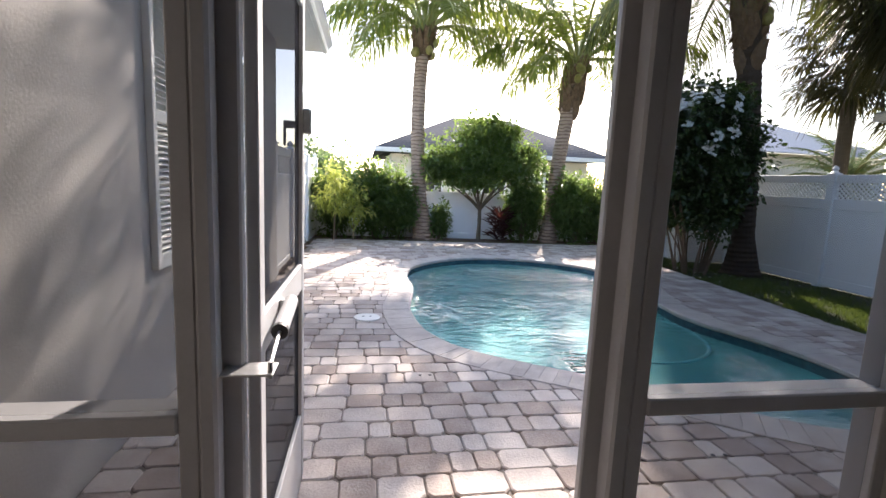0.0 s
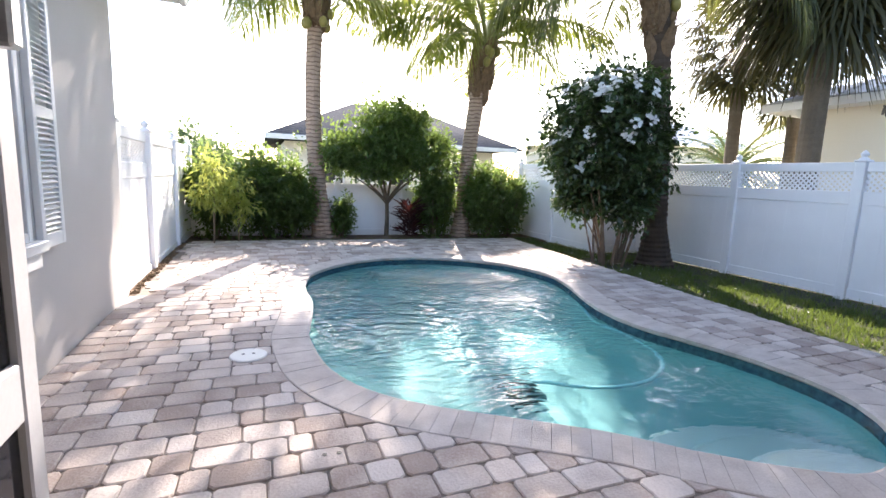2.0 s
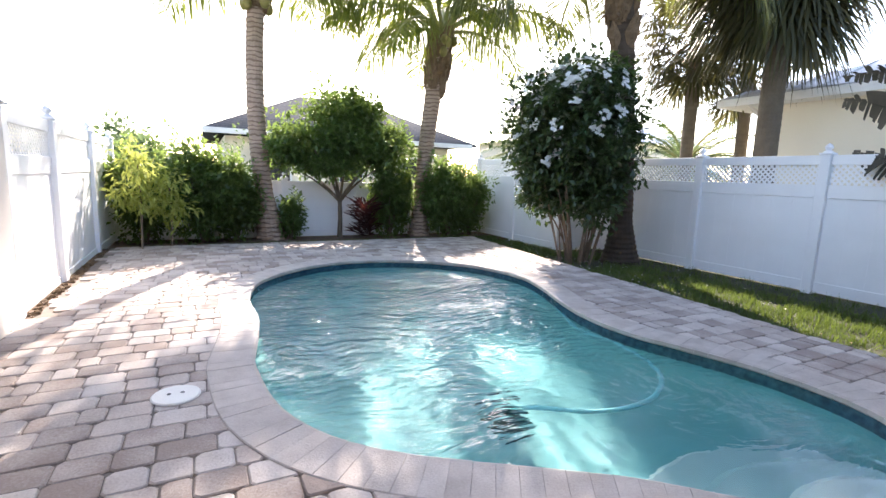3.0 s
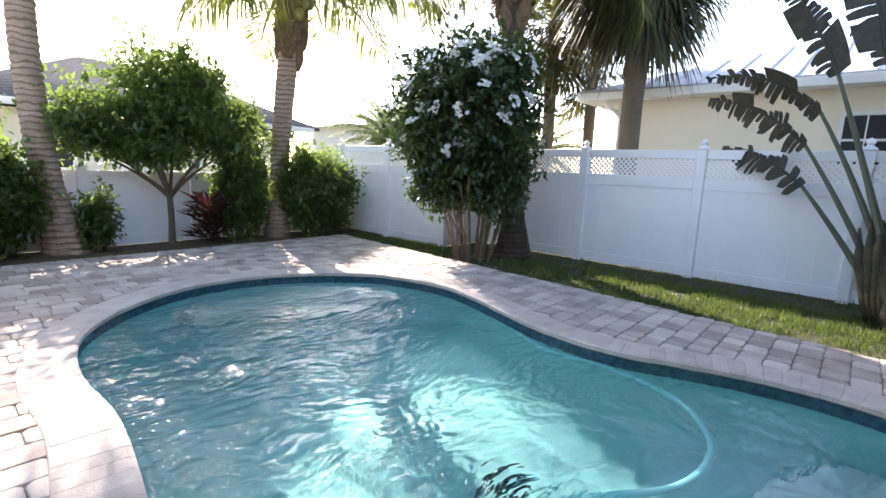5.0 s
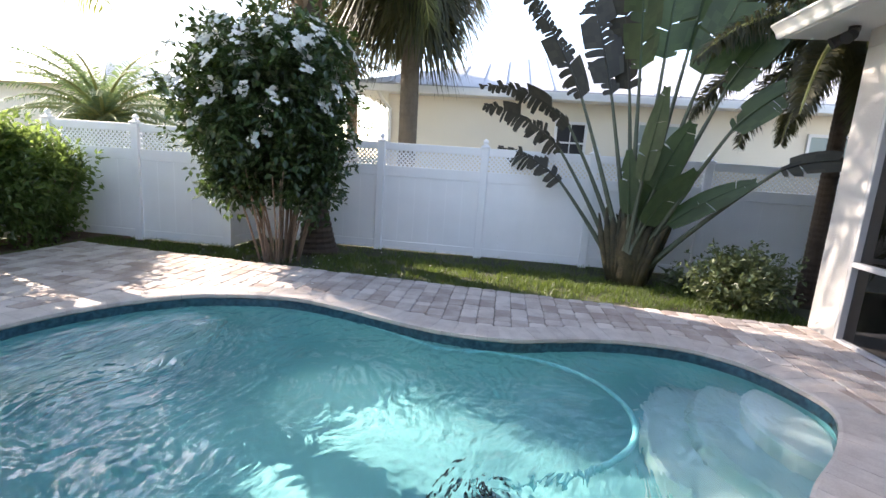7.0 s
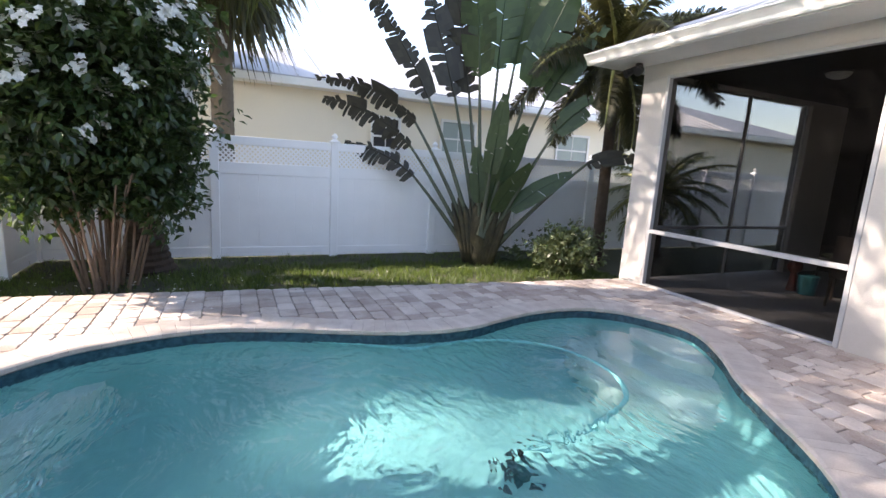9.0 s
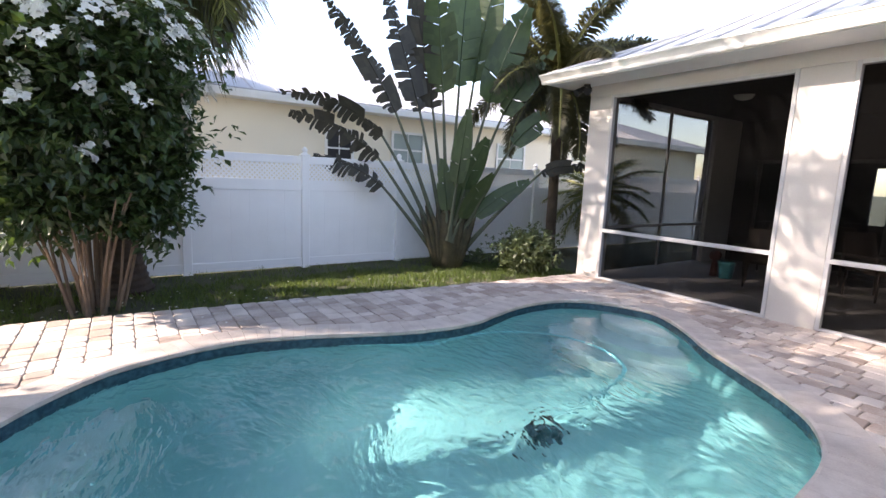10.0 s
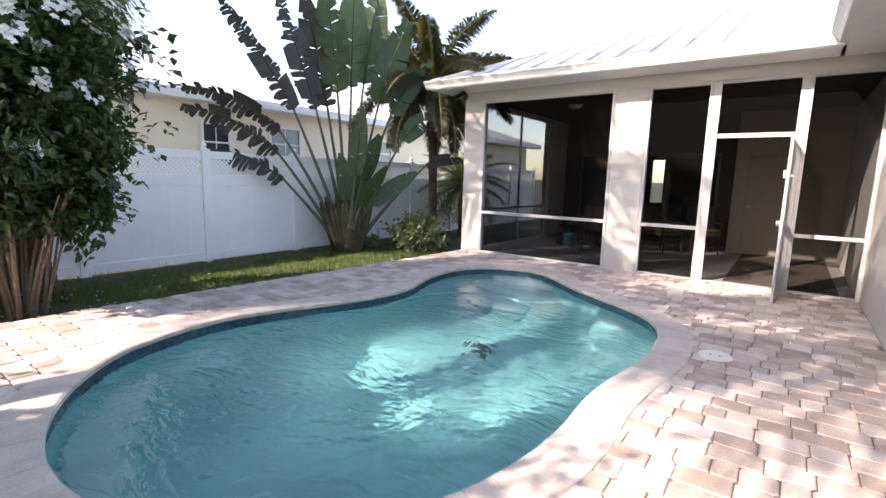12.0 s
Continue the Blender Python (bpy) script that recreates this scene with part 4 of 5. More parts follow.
def bezier(p0, p1, p2, n):
    p0, p1, p2 = Vector(p0), Vector(p1), Vector(p2)
    return [p0 * (1 - t) ** 2 + p1 * 2 * t * (1 - t) + p2 * t * t for t in [i / n for i in range(n + 1)]]


def feather_frond(r, parent, base, az, el, length, leaflet, droop, mat_leaf, mat_stalk, pairs=64, width=0.037, bare=0.18, hang=0.5, ring_of=1):
    """A pinnate palm frond: an arching midrib with two rows of drooping leaflets."""
    out = Vector((math.sin(az), math.cos(az), 0))
    up = Vector((0, 0, 1))
    p0 = Vector(base)
    p1 = p0 + (out * math.cos(el) + up * math.sin(el)) * length * 0.55
    p2 = p1 + (out * math.cos(el - droop) + up * math.sin(el - droop)) * length * 0.5
    pts = bezier(p0, p1, p2, 16)
    stalk = Build().tube(pts, [0.045 * (1 - 0.88 * i / 16) + 0.004 for i in range(17)], 6)
    rib = part("midrib", stalk, mat_stalk, parent)
    b = Build()
    for i in range(pairs):
        t = bare + (1 - bare) * i / (pairs - 1)
        f = t * 16
        k = min(15, int(f))
        p = pts[k].lerp(pts[k + 1], f - k)
        d = (pts[k + 1] - pts[k]).normalized()
        side = d.cross(up)
        side = side.normalized() if side.length > 0.05 else out.cross(up).normalized()
        nn = side.cross(d)
        ll = leaflet * (0.45 + 1.1 * math.sin(math.pi * min(1, (t - bare) / (1 - bare) * 0.8 + 0.2))) * r.uniform(0.85, 1.12) / 1.4
        for s in (-1, 1):
            for q in range(ring_of):
                e = (side * s * r.uniform(0.7, 1.0) + d * r.uniform(0.45, 0.75) + nn * (r.uniform(-0.1, 0.35) if ring_of == 1 else r.uniform(-0.9, 0.9))).normalized()
                m = p + e * ll * 0.5 - up * ll * hang * 0.18
                tip = p + e * ll * 0.85 - up * ll * hang * r.uniform(0.7, 1.2)
                wv = d * width * 0.5
                b.add([p - wv * 0.5, p + wv * 0.5, m + wv, m - wv, tip], [(0, 1, 2, 3), (3, 2, 4)])
    part("frond_leaf", b, mat_leaf, rib, fix=False)


def palm_trunk(r, parent, pts, radii, material, rings=0.09):
    path = bezier(*pts, 96)
    rad = []
    for i in range(97):
        t = i / 96
        base = radii[0] + (radii[1] - radii[0]) * min(1, t * 5) ** 0.6 if t < 0.2 else radii[1] + (radii[2] - radii[1]) * (t - 0.2) / 0.8
        rad.append(base * (1 + 0.9 * rings * (1 if i % 2 else -0.4) * r.uniform(0.3, 1)))
    part("trunk", Build().tube(path, rad, 16), material, parent, smooth=False)
    return path


def coconut_palm(at, lean, top, radii, seed, fronds, label, bark, leaf, coconuts=8, length=3.0, low=0.0, boots=0.7, drop=0.45):
    r = random.Random(seed)
    p = thing("coconut_palm", at, label, "palm tree", "coconut palms round the pool")
    top = Vector(top) - Vector(at)
    path = palm_trunk(r, p, ((0, 0, -0.06), lean, top), radii, bark)

    def axis_at(z):
        return min(path, key=lambda q: abs(q.z - top.z - z)) - top

    bt = Build()
    for i in range(int(22 + 34 * boots)):
        a, z = i * 2.4, r.uniform(-boots, 0.12)
        rr = radii[2] * (0.75 + 0.25 * (z + boots) / boots)
        c = top + axis_at(z) + Vector((math.cos(a) * rr, math.sin(a) * rr, 0 if z < 0 else z))
        k = r.uniform(0.8, 1.35)
        o = Vector((math.cos(a), math.sin(a), 0))
        bt.tube([c - Vector((0, 0, 0.16 * k)), c + o * 0.035 * k, c + o * 0.06 * k + Vector((0, 0, 0.09 * k)), c + o * 0.10 * k + Vector((r.uniform(-0.03, 0.03), r.uniform(-0.03, 0.03), 0.2 * k))], [0.05 * k, 0.085 * k, 0.06 * k, 0.018], 6)
        for _ in range(3):
            e = c + o * 0.06 + unit(r) * 0.05
            bt.leaf(e, (o * 0.5 + unit(r) * 0.5 - Vector((0, 0, 0.7))).normalized(), o, r.uniform(0.1, 0.22), 0.035)
    part("crown_sheath", bt, BOOT, p, "shaggy brown fibre under the crown")
    for i in range(fronds):
        az = i * 2.39996 + r.uniform(-0.15, 0.15)
        lev = (i + 0.5) / fronds
        el = radians(78) * (1 - lev) + radians(12 - low) * lev
        feather_frond(r, p, top + Vector((math.sin(az) * 0.08, math.cos(az) * 0.08, 0.12)), az, el, length * (1.35 - 0.42 * lev) * r.uniform(0.9, 1.06), 0.97, radians(42 + 38 * lev), leaf, PETIOLE, hang=0.88)
    for i in range(coconuts):
        a = r.uniform(0, 6.28)
        z = r.uniform(-drop, 0.45 - drop)
        k = radii[2] + r.uniform(0.06, 0.10)
        c = top + axis_at(z) + Vector((math.cos(a) * k, math.sin(a) * k, 0))
        part("coconut", Build().blob(c, (0.09, 0.09, 0.115), 7, 10), COCO, p, smooth=True)
    return p


coconut_palm((1.72, 11.98, -0.06), (-0.42, 0.0, 2.3), (1.53, 11.98, 4.75), (0.34, 0.168, 0.155), 3, 21, "tall coconut palm with a ringed leaning trunk", BARK, FROND, coconuts=11, length=2.65, low=-4, boots=0.4)
coconut_palm((4.9, 11.85, -0.06), (0.05, 0.0, 1.9), (5.35, 11.83, 4.35), (0.28, 0.158, 0.19), 5, 22, "coconut palm with a ringed trunk and shaggy neck", BARK, FROND, coconuts=5, length=2.75, low=3, boots=1.15)
# This palm's shade is put into its darker bark and frond colours.
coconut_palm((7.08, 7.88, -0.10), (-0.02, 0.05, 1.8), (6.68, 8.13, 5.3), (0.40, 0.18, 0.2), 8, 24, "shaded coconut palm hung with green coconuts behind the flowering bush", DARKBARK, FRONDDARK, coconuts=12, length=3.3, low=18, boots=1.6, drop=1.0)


def fan_palm(at, h, rad, seed, leaves, label, skirt=0.5, size=0.95, mat=FANLEAF):
    r = random.Random(seed)
    p = thing("fan_palm", at, label, "palm tree", "fan palms beyond the fence")
    palm_trunk(r, p, ((0, 0, -0.05), (0.03, 0.02, h / 2), (0.0, 0.05, h)), rad, GREYBARK, 0.04)
    for i in range(leaves):
        az, lev = i * 2.4 + r.uniform(-0.2, 0.2), (i + 0.5) / leaves
        el = radians(75 - (75 + 75 * skirt * 1.2) * lev)
        o = Vector((math.sin(az) * math.cos(el), math.cos(az) * math.cos(el), math.sin(el)))
        base = Vector((0, 0.05, h + 0.15 - 0.5 * lev))
        hub = base + o * r.uniform(0.7, 1.0) - Vector((0, 0, 0.15 * lev))
        st2 = part("petiole", Build().tube([base, (base + hub) / 2 + Vector((0, 0, 0.06)), hub], [0.022, 0.018, 0.014], 5), PETIOLE if lev < 0.6 else BOOT, p)
        side = o.cross(Vector((0, 0, 1))).normalized()
        nn = side.cross(o)
        b = Build()
        for k in range(36):
            a = radians(-125 + 250 * k / 35)
            e = (o * math.cos(a) + side * math.sin(a) + nn * r.uniform(-0.12, 0.12)).normalized()
            ll = size * (0.75 + 0.25 * math.cos(a)) * r.uniform(0.85, 1.1)
            wv = e.cross(nn).normalized() * 0.028
            m = hub + e * ll * 0.55
            tip = hub + e * ll * 0.9 - Vector((0, 0, ll * r.uniform(0.15, 0.4)))
            b.add([hub, m - wv, m + wv, tip], [(0, 1, 2), (1, 3, 2)])
        part("fan", b, mat, st2, fix=False)
    return p


fan_palm((9.4, 6.95, GROUND_Z), 5.6, (0.22, 0.19, 0.17), 21, 96, "tall fan palm with a dense skirt of hanging leaves", 0.75, 1.3)
fan_palm((10.5, 9.3, GROUND_Z), 4.9, (0.16, 0.13, 0.15), 23, 44, "fan palm with a rough grey trunk beyond the fence", 0.6, 1.0)
fan_palm((12.0, 8.97, GROUND_Z), 4.2, (0.16, 0.13, 0.14), 25, 18, "slim fan palm beyond the fence", 0.5, 0.9)


def bushy_palm(at, h, length, seed, n, label, leaf, lf=0.35, name="date_palm", rad=(0.16, 0.12, 0.12), bark=DARKBARK, ring_of=1, pairs=40, low=-30):
    r = random.Random(seed)
    p = thing(name, at, label, "palm tree")
    palm_trunk(r, p, ((0, 0, -0.05), (0.02, 0, h / 2), (0.05, 0.0, h)), rad, bark, 0.08)
    for i in range(n):
        az, lev = i * 2.39996, (i + 0.5) / n
        feather_frond(r, p, (0.05, 0, h), az, radians(78 + (low - 78) * lev), length * r.uniform(0.85, 1.1), lf, radians(60), leaf, PETIOLE, pairs=pairs, width=0.026 if ring_of == 1 else 0.024, bare=0.1, hang=0.35, ring_of=ring_of)
    return p


bushy_palm((10.6, 14.9, GROUND_Z), 2.1, 2.5, 31, 56, "bushy green date palm beyond the fence", FARLEAF, 0.45, pairs=60)
bushy_palm((12.6, 10.9, GROUND_Z), 1.9, 2.1, 33, 40, "bushy green date palm beyond the fence", FARLEAF)
bushy_palm((7.0, -1.2, GROUND_Z), 1.35, 1.5, 35, 30, "small dark date palm beside the porch", FRONDDARK)
bushy_palm((6.5, 0.8, GROUND_Z), 3.6, 2.15, 37, 24, "slim foxtail palm with dark bushy fronds beside the porch", FANLEAF, 0.36, "foxtail_palm", (0.13, 0.10, 0.085), DARKBARK, 6, 60, -38)


def travellers_palm(at, face):
    """A fan of long stalks in one plane, with torn paddle leaves at their ends."""
    r = random.Random(41)
    p = thing("travellers_palm", pose(*at, 0, 0, face), "large traveller's palm with a fan of torn leaves", "palm tree")
    sh = Build()
    prof = [(0.25, -0.05), (0.27, 0.2), (0.30, 0.45), (0.29, 0.7), (0.19, 0.95), (0.06, 1.12)]
    sh.tube([(0.02, 0, z) for q, z in prof], [q for q, z in prof], 18)
    for i in range(11):
        x = -0.36 + 0.072 * i
        for sy in (-1, 1):
            sh.tube([(x * 0.55, sy * 0.16, 0.0), (x * 0.75, sy * 0.21, 0.3), (x * 1.1, sy * 0.19, 0.66 + 0.09 * (i % 3)), (x * 1.4, sy * 0.09, 1.0 + 0.1 * (i % 2))], [0.05, 0.06, 0.05, 0.012], 7)
    part("trunk", sh, TRAVBASE, p, "green brown overlapping leaf bases", smooth=True)
    # angle from upright, stalk length, blade length, blade width, end droop, torn, material
    # Outer dark leaves are dead; 21, 13 and 8 are coloured dark as backlit.
    leaves = [(39, 1.75, 1.3, 0.44, 30, 0.97, TRAVDARK), (33, 2.2, 1.7, 0.46, 34, 0.97, TRAVDARK), (28, 2.45, 1.9, 0.40, 44, 0.97, TRAVDARK), (21, 2.6, 2.2, 0.46, 14, 0.97, TRAVDARK), (13, 2.4, 2.1, 0.54, 6, 0.85, TRAVDARK), (8, 2.35, 2.0, 0.56, 4, 0.75, TRAVDARK),
              (4, 2.5, 1.9, 0.62, 2, 0.55, TRAVLEAF), (-2, 2.6, 1.9, 0.70, 0, 0.3, TRAVLEAF), (-7, 2.8, 1.8, 0.66, -3, 0.4, TRAVLEAF), (-13, 2.6, 1.7, 0.62, -8, 0.4, TRAVLEAF), (-19, 2.6, 1.4, 0.48, -18, 0.7, TRAVLEAF), (-26, 2.3, 1.1, 0.42, -30, 0.8, TRAVLEAF),
              (-5, 1.0, 1.25, 0.36, -2, 0.15, TRAVLEAF), (4, 0.5, 0.9, 0.30, 3, 0.1, TRAVLEAF), (-9, 0.4, 1.0, 0.38, -6, 0.1, TRAVLEAF), (-22, 0.45, 0.95, 0.36, -12, 0.1, TRAVLEAF), (-14, 0.95, 0.95, 0.40, -8, 0.15, TRAVLEAF), (-40, 0.6, 1.15, 0.36, -16, 0.05, TRAVLEAF), (-42, 2.3, 0.9, 0.26, -45, 0.85, TRAVDARK)]
    for n, (ang, sl, bl, bw, droop, torn, m) in enumerate(leaves):
        a = radians(ang)
        off = (n % 3 - 1) * 0.05 + (-0.16 if bl < 1.4 and abs(ang) < 50 and m is TRAVLEAF else 0)
        p0 = Vector((-math.sin(a) * 0.12, off - 0.03, max(0.5 if sl < 1.3 else 0.06, 0.06 + 0.55 * max(0.0, 1 - abs(ang) / 32))))
        d0 = Vector((-math.sin(a), off * 0.3, math.cos(a)))
        p1 = p0 + d0 * sl
        pm = p0 + Vector((-math.sin(radians(ang - droop * 0.1)), off * 0.3, math.cos(radians(ang - droop * 0.1)))) * sl * 0.55
        st2 = part("stalk", Build().tube(bezier(p0, pm, p1, 10), [0.085, 0.065, 0.05, 0.041, 0.036, 0.033, 0.03, 0.027, 0.025, 0.022, 0.02], 7), TRAVPET, p)
        pts = [p1]
        for i in range(1, 15):
            c = radians(ang + droop * (0.35 + 1.1 * i / 14))
            pts.append(pts[-1] + Vector((-math.sin(c), r.uniform(-0.006, 0.006), math.cos(c))) * bl / 14)
        b = Build().tube(pts, [0.022 * (1 - 0.85 * i / 14) for i in range(15)], 5)
        tilt = r.uniform(-0.5, 0.5)
        down = Vector((0, 0, -1))
        for s in (-1, 1):
            along = 0.0
            while along < bl - 0.03:
                whole = r.random() > torn
                wide = r.uniform(0.3, 0.55) if whole else r.uniform(0.05, 0.13)
                wide = min(wide, bl - along)
                steps = 4 if whole else 1
                lean = r.uniform(0.3, 0.5) if whole else r.uniform(0.35, 0.65)
                sag = r.uniform(0.05, 0.12) if whole else r.uniform(0.15, 0.75) * (1.0 if torn > 0.8 else 0.6)
                cut = 1.0 if whole else r.uniform(0.6, 1.1)
                twist = 0.0 if whole else r.uniform(-0.22, 0.22)
                rows2 = []
                for q in range(steps + 1):
                    f = min(13.999, (along + wide * q / steps) / bl * 14)
                    k = int(f)
                    o = pts[k].lerp(pts[k + 1], f - k)
                    dd = (pts[k + 1] - pts[k]).normalized()
                    t = f / 14
                    w = bw * 0.5 * max(0.12, math.sin(math.pi * min(1, 0.1 + 0.9 * t) ** 0.8)) ** 0.55 * cut
                    sd2 = dd.cross(Vector((0, 1, 0))).normalized() * s
                    sd2 = (sd2 * math.cos(tilt + twist) + Vector((0, 1, 0)) * math.sin(tilt + twist) * s).normalized()
                    line = [o]
                    for g in (0.35, 0.7, 1.0):
                        line.append(o + sd2 * w * g * (1 - 0.3 * sag * g) + dd * lean * w * g + down * sag * w * g * g)
                    if not whole:
                        line[3] = line[3].lerp(line[2], r.uniform(0.0, 0.3)) + dd * (0.16 - 0.32 * q) * wide
                        line[2] = line[2] + dd * (0.03 - 0.06 * q) * wide
                    rows2.append(line)
                for q in range(steps):
                    for g in range(3):
                        b.add([rows2[q][g], rows2[q + 1][g], rows2[q + 1][g + 1], rows2[q][g + 1]], [(0, 1, 2, 3)])
                along += wide + (0.004 if whole else r.choice((0.0, 0.001, 0.003, 0.006, 0.015)))
                if not whole and r.random() < 0.06 * torn:
                    along += 0.08
        part("leaf_blade", b, m, st2, "torn dark blade" if m is TRAVDARK else "", fix=False)
    return p


travellers_palm((6.95, 3.0, GROUND_Z), -120.0)


def limbs(r, b, base, spread, n, h0, h1, r0, r1):
    for i in range(n):
        a = 2 * math.pi * i / n + r.uniform(-0.3, 0.3)
        e = Vector((math.cos(a) * spread * r.uniform(0.6, 1), math.sin(a) * spread * r.uniform(0.6, 1), r.uniform(h0, h1)))
        mid = Vector((e.x * 0.35, e.y * 0.35, e.z * 0.55))
        b.tube([Vector(base)] + bezier(Vector(base), Vector(base) + mid, Vector(base) + e, 5)[1:], [r0 + (r1 - r0) * k / 5 for k in range(6)], 6)


# flowering bush beside the patio
r = random.Random(51)
bush = thing("flowering_bush", (6.25, 8.15, GROUND_Z), "dark leafy bush on many bare stems with white flower clusters", "bush")
for i in range(30):
    a = r.uniform(0, 6.28)
    s0, s1 = r.uniform(0.05, 0.3), r.uniform(0.25, 0.75)
    part("stem", Build().tube(bezier((math.cos(a) * s0, math.sin(a) * s0, -0.02), (math.cos(a) * s0 * 1.5, math.sin(a) * s0 * 1.5, 0.5), (math.cos(a) * s1, math.sin(a) * s1, r.uniform(1.1, 1.7)), 8), [0.019 - 0.0013 * k for k in range(9)], 6), TWIG, bush)
BUSH_LOBES = [((-0.3, -0.05, 2.2), (0.82, 0.86, 0.8)), ((-0.35, 0.38, 1.75), (0.58, 0.6, 0.6)), ((-0.08, -0.42, 1.75), (0.58, 0.54, 0.64)), ((-0.5, -0.25, 2.66), (0.72, 0.78, 0.5)), ((0.05, 0.3, 2.74), (0.62, 0.72, 0.46)), ((-0.35, 0.72, 2.35), (0.56, 0.45, 0.55)), ((-0.42, 0.42, 1.2), (0.34, 0.36, 0.32)), ((-0.08, -0.55, 1.2), (0.42, 0.36, 0.45)), ((-0.2, 0.0, 1.3), (0.5, 0.5, 0.4))]
part("crown", leaf_cloud(r, crowded(r, BUSH_LOBES, 16, 0.42), 30000, 0.10, 0.06, 0.35, 0.45), BUSHLEAF, bush, fix=False)
for i in range(210):
    c, rad = BUSH_LOBES[r.choice((0, 0, 0, 3, 3, 3, 4, 4, 5, 2, 1))]
    u = unit(r)
    u.z = abs(u.z) * 0.9 - 0.1
    u.normalize()
    k = 1.08 * (1 + 0.45 * noise.noise(Vector((u.x * 2.3 + c[0], u.y * 2.3 + c[1], u.z * 2.3)))) + 0.05
    q = Vector((c[0] + u.x * rad[0] * k, c[1] + u.y * rad[1] * k, c[2] + u.z * rad[2] * k))
    fb = Build()
    sz = r.uniform(0.034, 0.058)
    fn = (u + Vector((0, 0, 0.35))).normalized()
    ax = fn.orthogonal().normalized()
    ay = fn.cross(ax)
    for k in range(12):
        o = q + ax * r.gauss(0, sz) + ay * r.gauss(0, sz) + fn * r.gauss(0.03, 0.015)
        for j in range(5):
            t = j * 1.257 + k
            fb.leaf(o, (ax * math.cos(t) + ay * math.sin(t) + fn * r.uniform(0.0, 0.5)).normalized(), fn, 0.038, 0.036)
    part("flower", fb, PETAL, bush, "head of small white flowers", fix=False, kind="stuff")

# citrus tree before the back fence
r = random.Random(53)
tree = thing("citrus_tree", (3.1, 12.0, -0.06), "small round leafy tree on a slim forked trunk", "tree")
tb = Build().tube([(0, 0, -0.03), (0.01, 0, 0.4), (0, 0, 0.78)], [0.06, 0.048, 0.045], 10)
limbs(r, tb, (0, 0, 0.76), 1.05, 8, 0.5, 1.3, 0.034, 0.012)
part("trunk", tb, GREYBARK, tree)
CITRUS_LOBES = [((0, 0, 2.05), (0.8, 0.75, 0.6)), ((-0.65, 0.1, 1.85), (0.75, 0.7, 0.5)), ((0.65, -0.1, 1.9), (0.75, 0.7, 0.52)), ((0.0, 0, 2.6), (0.7, 0.65, 0.5)), ((1.15, 0.1, 1.95), (0.5, 0.5, 0.45)), ((-1.15, 0, 1.85), (0.5, 0.5, 0.4)), ((0.5, 0.0, 2.5), (0.45, 0.45, 0.35)), ((-0.35, -0.2, 1.5), (0.5, 0.5, 0.22))]
part("crown", leaf_cloud(r, crowded(r, CITRUS_LOBES, 22, 0.38), 21000, 0.105, 0.055, 0.3, 0.35), TREELEAF, tree, fix=False)


def hedge(x, y, w, d, h, seed, label, leaves, mat=HEDGELEAF, size=0.10, z0=0.05):
    r = random.Random(seed)
    hd = thing("hedge_shrub", (x, y, -0.06), label, "shrub", "shrubs along the back fence")
    sb = Build()
    limbs(r, sb, (0, 0, -0.02), min(w, d) * 0.8, 7, h * 0.5, h * 0.8, 0.022, 0.008)
    part("branch_frame", sb, TWIG, hd)
    lobes = []
    for i in range(7):
        lobes.append(((r.uniform(-0.55, 0.55) * w, r.uniform(-0.3, 0.3) * d, h * r.uniform(0.3, 0.75)), (w * r.uniform(0.35, 0.6), d * r.uniform(0.5, 0.8), h * r.uniform(0.22, 0.34))))
    lobes.append(((0, 0, h * 0.5), (w * 0.8, d * 0.8, h * 0.48)))
    part("crown", leaf_cloud(r, crowded(r, lobes, 10, 0.45), int(leaves * 1.7), size, size * 0.52, 0.3, 0.35), mat, hd, fix=False)
    return hd


hedge(-0.45, 11.75, 0.55, 0.45, 1.55, 61, "green leafy shrub before the white fence", 4500)
hedge(0.45, 11.7, 0.7, 0.5, 1.8, 62, "dense bright green shrub before the white fence", 7000)
hedge(1.05, 11.9, 0.45, 0.4, 1.6, 63, "dense green shrub beside a palm trunk", 4000)
hedge(2.05, 11.8, 0.22, 0.25, 0.95, 64, "low leafy shrub beside a palm trunk", 900)
hedge(4.15, 11.75, 0.5, 0.42, 1.5, 65, "green leafy shrub behind the palm", 4500)
hedge(5.45, 11.45, 0.62, 0.5, 1.72, 66, "dense bright green shrub in the fence corner", 7000)
hedge(6.1, 11.6, 0.4, 0.4, 1.45, 67, "green shrub in the fence corner", 3000)

# slender yellow green trees, red cordyline, low variegated shrub
r = random.Random(71)
for x, y, h, n in ((-0.42, 10.75, 1.55, 900), (-0.02, 10.95, 1.25, 700)):
    t = thing("young_tree", (x, y, -0.06), "slender young tree with drooping yellow green leaves", "tree", "young yellow green trees")
    part("trunk", Build().tube([(0, 0, -0.02), (0.02, 0, h * 0.5), (0.0, 0.02, h * 0.95)], [0.017, 0.014, 0.008], 7), TWIG, t)
    part("crown", leaf_cloud(r, [((0, 0, h * 0.8), (0.2, 0.2, 0.3)), ((0.08, 0.0, h * 0.55), (0.24, 0.22, 0.2)), ((-0.1, 0.1, h * 0.98), (0.14, 0.14, 0.2)), ((-0.2, 0.0, h * 0.62), (0.14, 0.14, 0.2))], int(n * 0.65), 0.14, 0.04, 0.9, 0.2), LIMELEAF, t, fix=False)
cd = thing("cordyline", (3.5, 11.5, -0.06), "dark red spiky cordyline plant", "plant")
b = Build()
